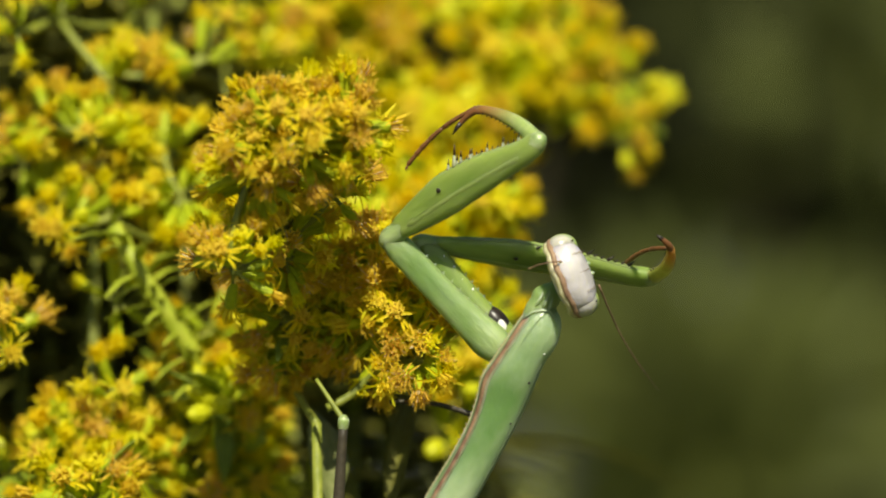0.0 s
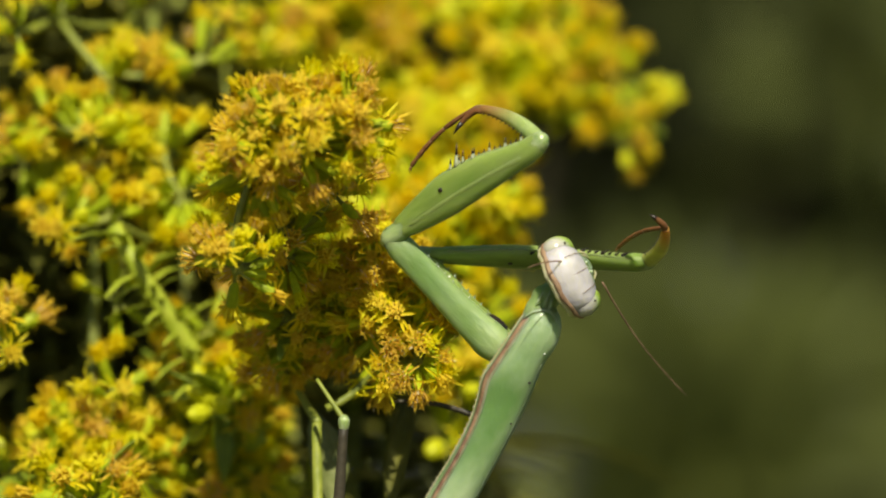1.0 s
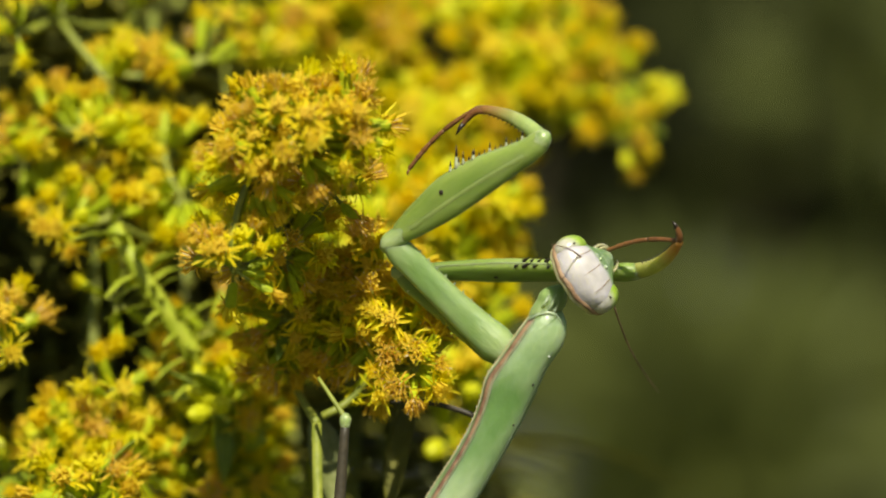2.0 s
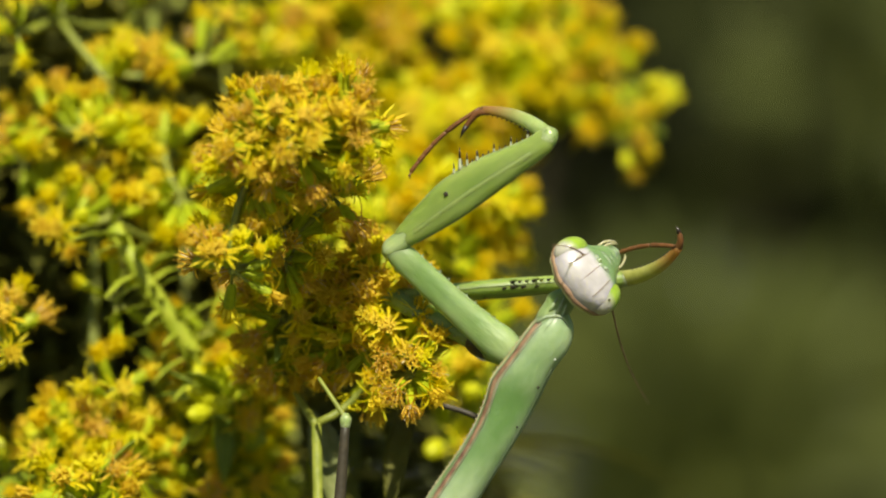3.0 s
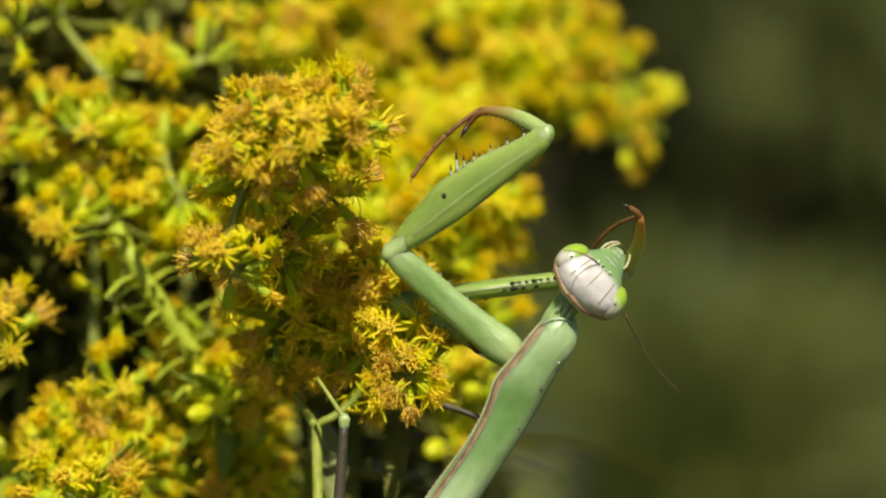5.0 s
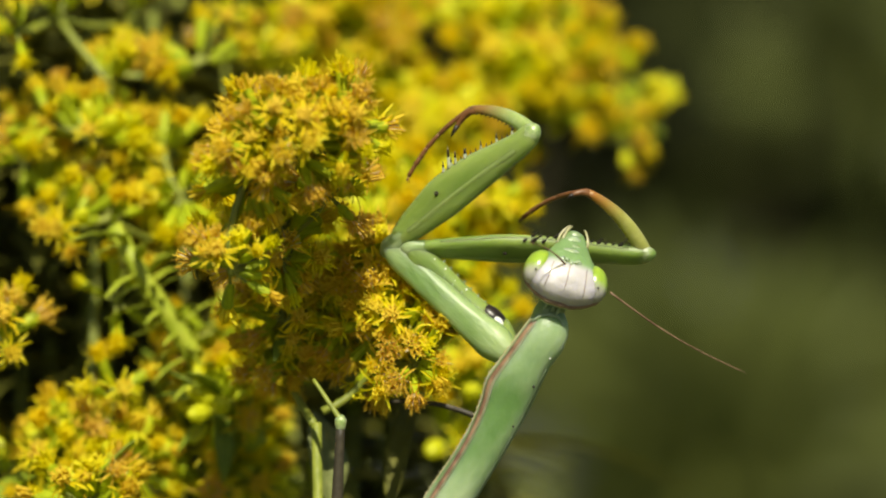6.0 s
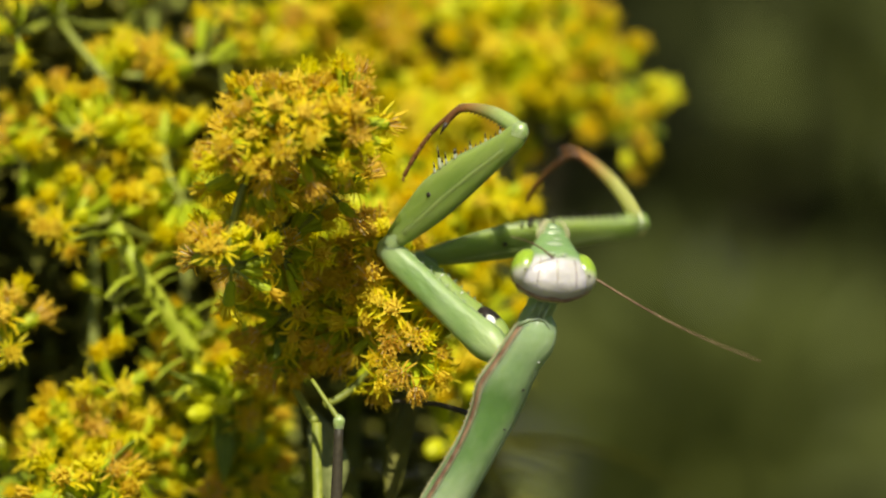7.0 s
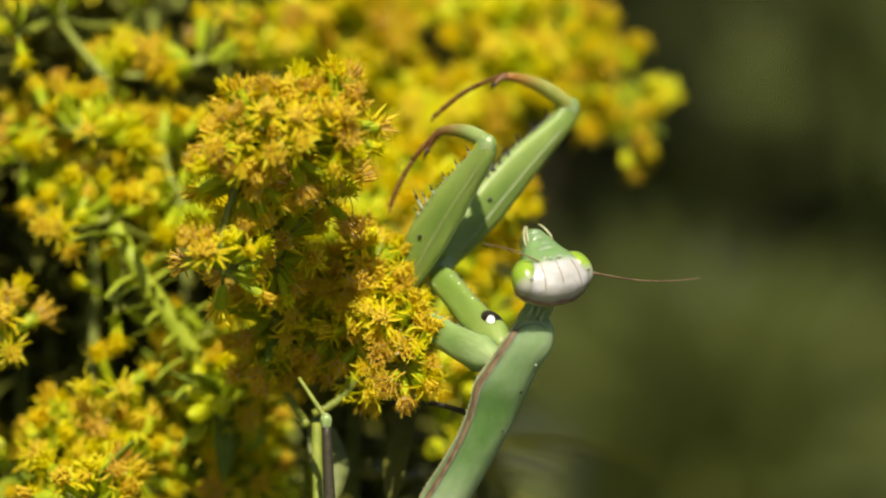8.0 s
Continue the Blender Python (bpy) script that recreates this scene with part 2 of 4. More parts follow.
def make_bush(x, y, wide, high, seed):
    rng = random.Random(seed)
    bush = thing("bush", (x, y, 0), "dense dark green leafy bush far behind the flowers", "bush", "bushes in the distance")
    for i in range(7):
        a = 2 * math.pi * i / 7
        tip = Vector((math.cos(a) * wide * 0.3, math.sin(a) * wide * 0.25, high * rng.uniform(0.6, 0.85)))
        way = arc(Vector((math.cos(a) * 0.05, math.sin(a) * 0.05, -0.03)), tip, Vector((math.cos(a), math.sin(a), 0)) * 0.06, 6)
        bm = bmesh.new()
        tube(bm, way, [0.011, 0.01, 0.009, 0.008, 0.006, 0.005, 0.002], 6)
        part("branch", bm, BARK, bush)
    clumps = []
    for i in range(46):
        a, r = rng.uniform(0, 2 * math.pi), math.sqrt(rng.random())
        clumps.append((Vector((math.cos(a) * r * wide * 0.5, math.sin(a) * r * wide * 0.32, high * rng.uniform(0.12, 0.93))), rng.uniform(0.1, 0.2)))

    def shape(q):
        c, r = q.choice(clumps)
        v = Vector((q.gauss(0, 1), q.gauss(0, 1), q.gauss(0, 1))).normalized()
        return c + v * r * q.random() ** 0.4, v + Vector((0, 0, q.uniform(-0.5, 0.6)))
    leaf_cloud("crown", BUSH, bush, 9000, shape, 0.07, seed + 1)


def make_weed(top, size, count, seed, leaf=GRASS, long=.035, label="tall olive green weed added as a lighter patch far behind the flowers"):
    """A tall leafy weed whose tip reaches the place top."""
    weed = thing("weed", (top.x, top.y, -.03), label, "weed", "weeds in the distance")
    bm = bmesh.new()
    tip = Vector((0, 0, top.z + .03))
    tube(bm, arc(Vector((0, 0, 0)), tip, Vector((.03, 0, 0)), 8), [.005 - .0005 * i for i in range(9)], 6)
    part("stem", bm, STALK, weed)

    def shape(q):
        v = Vector((q.gauss(0, 1), q.gauss(0, 1), q.gauss(0, 1))).normalized()
        return tip + Vector((v.x, v.y, v.z)) * size * q.random() ** .5, v + Vector((0, 0, .4))
    leaf_cloud("leaves", leaf, weed, count, shape, long, seed)


# ---- goldenrod ----
def head_mesh(kind, seed):
    """One small flower head, facing local z, its cup's foot at the origin."""
    rng = random.Random(seed)
    bm = bmesh.new()
    tall = {"open": 3.0, "half": 3.0, "old": 3.2, "bud": 2.6}[kind]

    def blade(points, widths, slot, across):
        """A narrow folded petal along points."""
        last = None
        for p, w in zip(points, widths):
            row = [bm.verts.new(p - across * w), bm.verts.new(p - Vector((0, 0, w * .5))), bm.verts.new(p + across * w)]
            if last:
                for k in (0, 1):
                    bm.faces.new((last[k], last[k + 1], row[k + 1], row[k])).material_index = slot
            last = row
    if kind == "bud":
        limb(bm, [(0, 0, 0, .25, .25), (.5, 0, 0, .6, .6), (1.4, 0, 0, .75, .75), (2.2, 0, 0, .5, .5), (tall, 0, 0, .12, .12)], 8, 0)
    else:
        limb(bm, [(0, 0, 0, .15, .15), (.5, 0, 0, .34, .34), (1.5, 0, 0, .4, .4), (tall - .6, 0, 0, .48, .48), (tall - .5, 0, 0, .3, .3)], 8, 0)
        for i in range(11):        # scales of the cup
            a = i * 2.4 + rng.uniform(-.2, .2)
            c, s = math.cos(a), math.sin(a)
            z = .3 + .13 * i
            p = [bm.verts.new(mm(c * .37 - s * w, s * .37 + c * w, z)) for w in (-.17, .17)] + [bm.verts.new(mm(c * .56, s * .56, z + .95))]
            bm.faces.new(p)
        rays = {"open": 12, "half": 10, "old": 7}[kind]
        for i in range(rays):
            a = 2 * math.pi * i / rays + rng.uniform(-.28, .28)
            c, s = math.cos(a), math.sin(a)
            length = rng.uniform(1.0, 1.85) * (.85 if kind == "half" else 1)
            wide = rng.uniform(.08, .135) * (.75 if kind == "old" else 1)
            lift = {"open": rng.uniform(-.25, .85), "half": rng.uniform(.5, 1.2), "old": rng.uniform(-.8, .5)}[kind]
            curl = rng.uniform(-1.3, .3) if kind != "old" else rng.uniform(-2.4, .8)
            twist = rng.uniform(-.5, .5)
            points, r, z = [], .4, tall - .55
            for j in range(6):
                side = twist * (j / 5) ** 2 * length * .5
                points.append(mm(c * r - s * side, s * r + c * side, z))
                bend = lift + curl * j / 5
                r, z = r + length / 5 * math.cos(bend), z + length / 5 * math.sin(bend)
            blade(points, [wide * .001 * k for k in (.6, .95, 1, 1, .85, .3)], 1, Vector((-s, c, 0)))
        count = 15 if kind != "old" else 20
        for i in range(count):       # disk florets
            a = i * 2.4
            r = .125 * math.sqrt(i + .3)
            lean = 1.3 if kind != "old" else 1.9
            base = mm(math.cos(a) * r, math.sin(a) * r, tall - .7)
            tip = mm(math.cos(a) * r * lean, math.sin(a) * r * lean, tall + rng.uniform(.05, .8))
            side = Vector((-math.sin(a), math.cos(a), 0))
            out = Vector((math.cos(a), math.sin(a), 0))
            low = [bm.verts.new(base + (side * math.cos(q) + out * math.sin(q)) * .00006) for q in (0, 2.1, 4.2)]
            top = [bm.verts.new(tip + (side * math.cos(q) + out * math.sin(q)) * (.00013 if kind != "old" else .0001)) for q in (0, 2.1, 4.2)]
            for k in range(3):
                bm.faces.new((low[k], low[(k + 1) % 3], top[(k + 1) % 3], top[k])).material_index = 2
                q = 2.1 * k + 1.05
                star = bm.verts.new(tip + (side * math.cos(q) + out * math.sin(q)) * .00032 + mm(0, 0, rng.uniform(-.05, .12)))
                bm.faces.new((top[k], top[(k + 1) % 3], star)).material_index = 2
            if i % 2:          # style
                bent = tip + out * .00012 + mm(0, 0, .28)
                blade([tip, bent, bent + out * .00014 + mm(0, 0, .12)], [.00003, .00004, .00002], 2, side)
        if kind == "old":
            for i in range(16):        # hairs round the withered florets
                a = i * 2.4 + rng.uniform(-.3, .3)
                c, s = math.cos(a), math.sin(a)
                r, z = rng.uniform(.4, 1.15), tall + rng.uniform(-.2, .75)
                blade([mm(c * .3, s * .3, tall - .7), mm(c * (.3 + r) * .5, s * (.3 + r) * .5, (tall - .7 + z) * .5 + .1), mm(c * r, s * r, z)], [.00003, .00004, .000025], 3, Vector((-s, c, 0)))
    mesh = bpy.data.meshes.new("flower_head")
    bm.to_mesh(mesh)
    bm.free()
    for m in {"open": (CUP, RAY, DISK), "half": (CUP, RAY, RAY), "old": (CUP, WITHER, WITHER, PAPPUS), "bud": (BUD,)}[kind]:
        mesh.materials.append(m)
    return mesh


HEADS = {k: [head_mesh(k, 40 + i) for i in range(4)] for k in ("open", "half", "old", "bud")}


def leaf_mesh(long, wide, bend, seed, material):
    rng = random.Random(seed)
    bm = bmesh.new()
    last, n = None, 9
    for j in range(n + 1):
        f = j / n
        w = wide * (math.sin(math.pi * min(1, f * .96 + .04)) ** .8) * .5 + .0001
        x = long * f
        z = -bend * f * f * long
        ripple = rng.uniform(-.04, .04) * wide
        row = [bm.verts.new((x, w * k, z + (abs(k) * w * .35) + ripple * k)) for k in (-1, -.5, 0, .5, 1)]
        row += [bm.verts.new((x, w * k, z + (abs(k) * w * .35) + ripple * k - .00025)) for k in (-1, -.5, 0, .5, 1)]
        if last:
            for k in range(4):
                bm.faces.new((last[k], last[k + 1], row[k + 1], row[k]))
                bm.faces.new((last[k + 5], row[k + 5], row[k + 6], last[k + 6]))
            bm.faces.new((last[0], row[0], row[5], last[5]))
            bm.faces.new((last[4], last[9], row[9], row[4]))
        last = row
    mesh = bpy.data.meshes.new("leaf")
    bm.to_mesh(mesh)
    bm.free()
    mesh.materials.append(material)
    for f in mesh.polygons:
        f.use_smooth = True
    return mesh


LEAVES = [leaf_mesh(0.02 * k, 0.0042 * k ** .5, b, 7 + i, m) for m in (LEAF, DARK_LEAF, SHOOT) for i, (k, b) in enumerate(((0.5, .2), (.8, .5), (1.2, .4), (1.7, .6)))] + [leaf_mesh(.0115, .005, .15, 33, PALE_LEAF)]


def facing(p, way, spin=0.0, size=1.0):
    return Matrix.Translation(p) @ way.to_track_quat("Z", "Y").to_matrix().to_4x4() @ Matrix.Rotation(spin, 4, "Z") @ Matrix.Scale(size, 4)


def leaf_at(parent, p, way, which, size=1.0, spin=0.0):
    ob = new("leaf", LEAVES[which])
    ob.parent = parent
    ob.matrix_basis = Matrix.Translation(p) @ way.to_track_quat("X", "Z").to_matrix().to_4x4() @ Matrix.Rotation(spin, 4, "X") @ Matrix.Scale(size, 4)
    return ob


def flower_branch(plant, foot, lobes, seed, mix, bracts=1.0, size=1.0, lean=0.35, tuft=5):
    """A branch of the panicle from foot, carrying lobes (centre, half sizes, number of heads).
    In each lobe the heads stand in tufts at the ends of twigs; each has its own short stalk."""
    rng = random.Random(seed)
    base = plant.matrix_basis.translation
    bm = bmesh.new()
    sites, joined = [], [foot]
    for centre, (ra, rb, rd), count in sorted(lobes, key=lambda v: (v[0] - foot).length):
        ra, rb, rd = (max(.0005, r - .0028 * size) for r in (ra, rb, rd))
        start = min(joined, key=lambda q: (q - centre).length)
        sag = Vector((rng.uniform(-.001, .001), rng.uniform(-.001, .001), -(centre - start).length * .08))
        tube(bm, [p - foot for p in arc(start, centre, sag, 6)], [.00042, .00042, .0004, .00038, .00036, .00034, .0003], 6)
        joined.append(centre)
        tufts = max(3, round(count / tuft))
        for k in range(tufts):
            h = max(-1, min(1, 1 - 2 * (k + .5) / tufts + rng.uniform(-.12, .12)))
            a, r = k * 2.39996 + rng.uniform(-.35, .35), math.sqrt(1 - h * h)
            v = Vector((math.cos(a) * r, math.sin(a) * r, h))
            hub = centre + Vector((v.x * ra, v.y * rd, v.z * rb)) * rng.uniform(.4, 1.05)
            out = (v + Vector((0, 0, lean))).normalized()
            tube(bm, [p - foot for p in arc(centre, hub, -out * .0004 + Vector((0, 0, -.0004)), 3)], [.0003, .00028, .00025, .0002], 5)
            few = max(2, round(count / tufts + rng.uniform(-1.5, 1.5)))
            for j in range(few):
                q = Vector((rng.gauss(0, 1), rng.gauss(0, 1), rng.gauss(0, 1)))
                q = (q - out * min(0, q.dot(out)) * 1.6).normalized()
                way = (out * .7 + q + Vector((0, 0, lean * .5))).normalized()
                cup = hub + way * rng.uniform(.0, .0011) * size + q * .0004
                sites.append((cup, way))
                tube(bm, [p - foot for p in arc(hub - out * .0006, cup, -way * .0002, 2)], [.00018, .00016, .0002], 4)
    branch = part("flower_branch", bm, STALK, plant)
    branch.matrix_basis = Matrix.Translation(foot - base)
    for cup, way in sites:
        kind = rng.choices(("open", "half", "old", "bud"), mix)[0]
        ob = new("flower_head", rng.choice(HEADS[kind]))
        ob.parent = branch
        ob.matrix_basis = facing(cup - foot, way, rng.uniform(0, 6.3), size * rng.uniform(.8, 1.2))
        if rng.random() < .16 * bracts:
            side = (way + Vector((rng.gauss(0, .6), rng.gauss(0, .6), rng.gauss(0, .4)))).normalized()
            leaf_at(branch, cup - foot - way * .001, side, 0, rng.uniform(.35, .7))
    return branch


def goldenrod(top, lean, leaf_range, seed, label, wide=.00075, leaf_size=1.0, leaves=26, dark=0):
    """A goldenrod plant's stem and leaves, from the ground to top. lean: how far the foot stands aside."""
    rng = random.Random(seed)
    foot = Vector((top.x + lean[0], top.y + lean[1], -.02))
    plant = thing("goldenrod", foot, label, "flower" if not dark else "plant", "goldenrod plants")
    way = arc(Vector((0, 0, 0)), top - foot, Vector((-lean[0], -lean[1], 0)) * .12, 14)
    bm = bmesh.new()
    tube(bm, way, [wide * (1.6 - i / 14) for i in range(15)], 8)
    part("stem", bm, STALK, plant)
    low, high = leaf_range
    for k in range(leaves):
        f = low + (high - low) * k / leaves
        i = min(int(f * 14), 13)
        p = way[i].lerp(way[i + 1], f * 14 - i)
        a = k * 2.4 + rng.uniform(-.3, .3)
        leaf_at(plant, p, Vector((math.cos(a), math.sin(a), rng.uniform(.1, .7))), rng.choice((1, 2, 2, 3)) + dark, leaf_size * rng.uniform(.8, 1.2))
    return plant


# ---- the place ----
make_ground()
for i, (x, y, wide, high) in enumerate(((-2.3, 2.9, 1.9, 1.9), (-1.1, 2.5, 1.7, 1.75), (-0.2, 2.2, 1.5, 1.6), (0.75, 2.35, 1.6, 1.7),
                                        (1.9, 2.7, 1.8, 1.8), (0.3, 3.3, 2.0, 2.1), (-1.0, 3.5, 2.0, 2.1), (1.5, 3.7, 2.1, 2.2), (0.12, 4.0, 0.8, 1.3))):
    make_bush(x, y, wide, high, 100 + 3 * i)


# weeds added where the distant foliage catches more light
for i, (a, b, d, size, count) in enumerate(((1545, 110, 1500, .04, 50), (1240, 850, 1100, .06, 260), (1480, 900, 1150, .055, 260), (960, 700, 1550, .05, 60), (1260, 790, 1300, .05, 200))):
    make_weed(spot(a, b, d), size, count, 500 + i)
# small added weeds whose blue leaves stand in for glints of sky
for i, (a, b, d, size, count) in enumerate(((945, 810, 600, .007, 30), (700, 815, 500, .005, 26), (2, 728, 300, .005, 30), (1330, 650, 1300, .03, 34))):
    make_weed(spot(a, b, d), size, count, 540 + i, SKY_LEAF, size * .8, "weed added far behind the flowers, its blue-grey leaves imitating sky glints")


def lobe(a, b, d, ra, rb, rd, count):
    return spot(a, b, d), (ra * .001, rb * .001, rd * .001), count


def side_stem(plant, way, thick, leaves, seed, size=1.0):
    """A leafy side shoot through given places."""
    rng = random.Random(seed)
    base = plant.matrix_basis.translation
    bm = bmesh.new()
    tube(bm, [p - base for p in way], [thick * (1.15 - .6 * i / len(way)) for i in range(len(way))], 8)
    part("side_stem", bm, SHOOT, plant)
    for k in range(leaves):
        f = (k + .5) / leaves * (len(way) - 1)
        i = min(int(f), len(way) - 2)
        p = way[i].lerp(way[i + 1], f - i)
        a = k * 2.4 + rng.uniform(-.4, .4)
        along = (way[i + 1] - way[i]).normalized()
        across = along.orthogonal().normalized()
        leaf_at(plant, p - base, along * rng.uniform(.3, .9) + across * math.cos(a) + along.cross(across) * math.sin(a), rng.choice((8, 9, 9, 10)), size * rng.uniform(.7, 1.2))


# the sprig on which the mantis reaches out
sprig = goldenrod(spot(560, 748, 8), (.03, .02), (.5, .98), 1, "yellow goldenrod in full bloom, partly withered", leaves=34)
MAIN_FOOT, LOW_FOOT = spot(558, 752, 8), spot(562, 756, 8)
main_branch = flower_branch(sprig, MAIN_FOOT, [
    lobe(528, 242, -8, 6.0, 4.8, 5.8, 96), lobe(446, 300, -7, 3.6, 4.4, 4.2, 36), lobe(608, 225, -7, 3.5, 4.4, 4.2, 32),
    lobe(586, 345, 2, 2.6, 3.4, 2.6, 10), lobe(496, 425, 4.5, 4.0, 5.6, 4.0, 58), lobe(412, 475, -6, 2.8, 3.6, 2.8, 20),
    lobe(512, 555, 12, 4.5, 5.8, 4.2, 66), lobe(500, 650, 14, 3.8, 3.0, 3.4, 16)], 5, (7, 4, 5, 0), bracts=.03, size=.98)
low_branch = flower_branch(sprig, LOW_FOOT, [
    lobe(655, 515, 10, 4.0, 4.2, 3.4, 62), lobe(612, 590, 10, 4.0, 4.8, 3.6, 54), lobe(674, 600, 8, 4.0, 4.4, 3.4, 58), lobe(722, 668, 6, 2.6, 2.4, 2.4, 14), lobe(655, 660, 8, 3.4, 2.8, 2.8, 20), lobe(704, 632, 7, 2.6, 2.8, 2.6, 22)], 6, (8, 4, 4, 0), bracts=.05, size=1.0)
for a, b, way, which, k, turn in ((585, 890, (-.1, .35, 1), 12, .8, .3), (690, 900, (.1, .2, 1), 6, .5, .2)):
    leaf_at(sprig, spot(a, b, 12) - sprig.matrix_basis.translation, Vector(way), which, k, turn)

leaf_at(sprig, spot(578, 900, 34) - sprig.matrix_basis.translation, Vector((-.22, -.1, 1)), 9, .55, 1.5)

# the cluster low down before it
front = goldenrod(spot(140, 900, 10), (-.02, .01), (.5, .97), 2, "bright yellow goldenrod tuft in full bloom")
flower_branch(front, spot(140, 900, 10), [lobe(115, 800, 24, 5.0, 4.6, 4.4, 40), lobe(225, 820, 24, 3.6, 4.2, 4.0, 28), lobe(200, 700, 24, 2.0, 3.6, 2.0, 7),
    lobe(50, 840, 24, 4.6, 4.4, 4.0, 30), lobe(150, 890, 12, 5.0, 4.0, 4.0, 30)], 7, (7, 7, 2, 1), bracts=.3, tuft=7, size=1.12)

# the plants behind, to the side
for seed, stem, lobes in (
        (11, (170, 400, 26), [(165, 245, 26, 4.6, 4.0, 4.0, 46), (290, 275, 28, 3.4, 3.2, 3.2, 30), (90, 215, 27, 2.5, 2.4, 2.5, 16), (320, 345, 26, 3.0, 2.8, 3.0, 34)]),
        (12, (330, 350, 36), [(350, 110, 32, 3.2, 2.8, 3.0, 24), (395, 30, 40, 2.4, 2.4, 2.4, 9), (190, 130, 34, 3.0, 2.6, 3.0, 10)]),
        (13, (30, 420, 30), [(40, 280, 30, 3.2, 2.4, 2.6, 20), (100, 345, 32, 2.6, 2.2, 2.6, 16)]),
        (14, (130, 560, 22), [(125, 402, 22, 3.6, 2.2, 2.8, 22), (195, 385, 24, 2.0, 2.0, 2.0, 10), (205, 530, 22, 1.2, 1.2, 1.2, 3), (330, 425, 34, 2.6, 2.4, 2.4, 22)]),
        (15, (80, 250, 44), [(30, 55, 26, 3.2, 2.6, 2.8, 14), (100, 30, 34, 2.8, 2.4, 2.8, 12), (240, 30, 44, 3.0, 2.8, 3.0, 14), (195, 150, 30, 1.2, 1.2, 1.2, 4)]),
        (16, (420, 720, 26), [(430, 640, 34, 3.0, 3.4, 3.0, 30), (385, 720, 22, 2.6, 2.4, 2.6, 22), (370, 590, 28, 2.4, 2.4, 2.4, 14)])):
    stem, lobes = (*stem[:2], stem[2] + (45 if seed in (13, 14) else 14)), [(*v[:2], v[2] + 5, v[3] * .98, v[4] * .95, v[5] * .95, round(v[6] * .5)) for v in lobes]
    plant = goldenrod(spot(*stem), (.05 * math.sin(seed), .12), (.55, .94), seed, "yellow goldenrod in bloom behind the sprig", leaves=26, leaf_size=.7)
    flower_branch(plant, spot(*stem), [lobe(*v) for v in lobes], seed + 20, (7, 7, 2.5, 1), size=1.15, tuft=6, bracts=.15)
    if seed == 13:
        flower_branch(plant, spot(-70, 690, 30), [lobe(2, 602, 19, 2.5, 2.1, 2.3, 8)], 64, (7, 7, 2, 0), size=1.15, tuft=4, bracts=.1)
    if seed == 14:
        side_stem(plant, [spot(455, 790, 27), spot(400, 710, 26), spot(335, 615, 25), spot(265, 510, 24), spot(200, 400, 24)], .0011, 84, 3, .2)
    if seed == 16:
        side_stem(plant, [spot(420, 900, 32), spot(405, 820, 32), spot(385, 740, 32), spot(350, 640, 32)], .0010, 30, 4, .36)

# young yellow-green shoots low down between the stems
young = goldenrod(spot(420, 930, 44), (.02, .05), (.6, 1.0), 51, "young goldenrod with yellow-green buds and leaves", leaves=24, leaf_size=.5)
flower_branch(young, spot(420, 930, 44), [lobe(436, 650, 32, 2.8, 3.0, 2.8, 28), lobe(388, 722, 24, 2.6, 2.4, 2.6, 25), lobe(352, 790, 30, 2.4, 2.6, 2.6, 22), lobe(440, 770, 34, 2.6, 3.0, 2.6, 22),
    lobe(375, 862, 30, 3.0, 2.2, 2.6, 22), lobe(462, 850, 34, 2.4, 2.6, 2.6, 19), lobe(318, 700, 36, 2.0, 2.6, 2.4, 16)], 52, (3, 6, 1, 6), size=1.15, tuft=4, bracts=2.5)

# leafy stems that fill the depth behind them; their darker leaf colour carries the shade
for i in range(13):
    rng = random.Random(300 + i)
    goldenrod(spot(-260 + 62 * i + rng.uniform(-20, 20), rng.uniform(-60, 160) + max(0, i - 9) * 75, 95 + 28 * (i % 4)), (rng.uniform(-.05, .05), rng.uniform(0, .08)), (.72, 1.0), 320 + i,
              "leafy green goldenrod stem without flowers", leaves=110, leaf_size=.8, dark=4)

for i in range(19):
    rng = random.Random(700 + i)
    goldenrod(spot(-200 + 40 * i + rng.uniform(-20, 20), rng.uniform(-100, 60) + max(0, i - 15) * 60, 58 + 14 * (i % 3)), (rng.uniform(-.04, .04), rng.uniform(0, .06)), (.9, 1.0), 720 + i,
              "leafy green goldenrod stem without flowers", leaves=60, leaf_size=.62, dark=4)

for i in range(7):        # dark-leaved filler stems; the shade under the sprig is in their leaf colour
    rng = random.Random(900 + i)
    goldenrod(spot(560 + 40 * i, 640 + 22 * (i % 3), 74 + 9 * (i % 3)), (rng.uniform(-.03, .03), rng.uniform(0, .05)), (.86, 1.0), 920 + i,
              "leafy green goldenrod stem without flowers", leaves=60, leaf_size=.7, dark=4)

# the plume far behind, over the mantis; extra lime buds lend it sunlit brightness
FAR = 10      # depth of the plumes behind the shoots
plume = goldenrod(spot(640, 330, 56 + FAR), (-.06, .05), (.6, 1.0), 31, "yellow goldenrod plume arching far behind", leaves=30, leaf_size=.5)
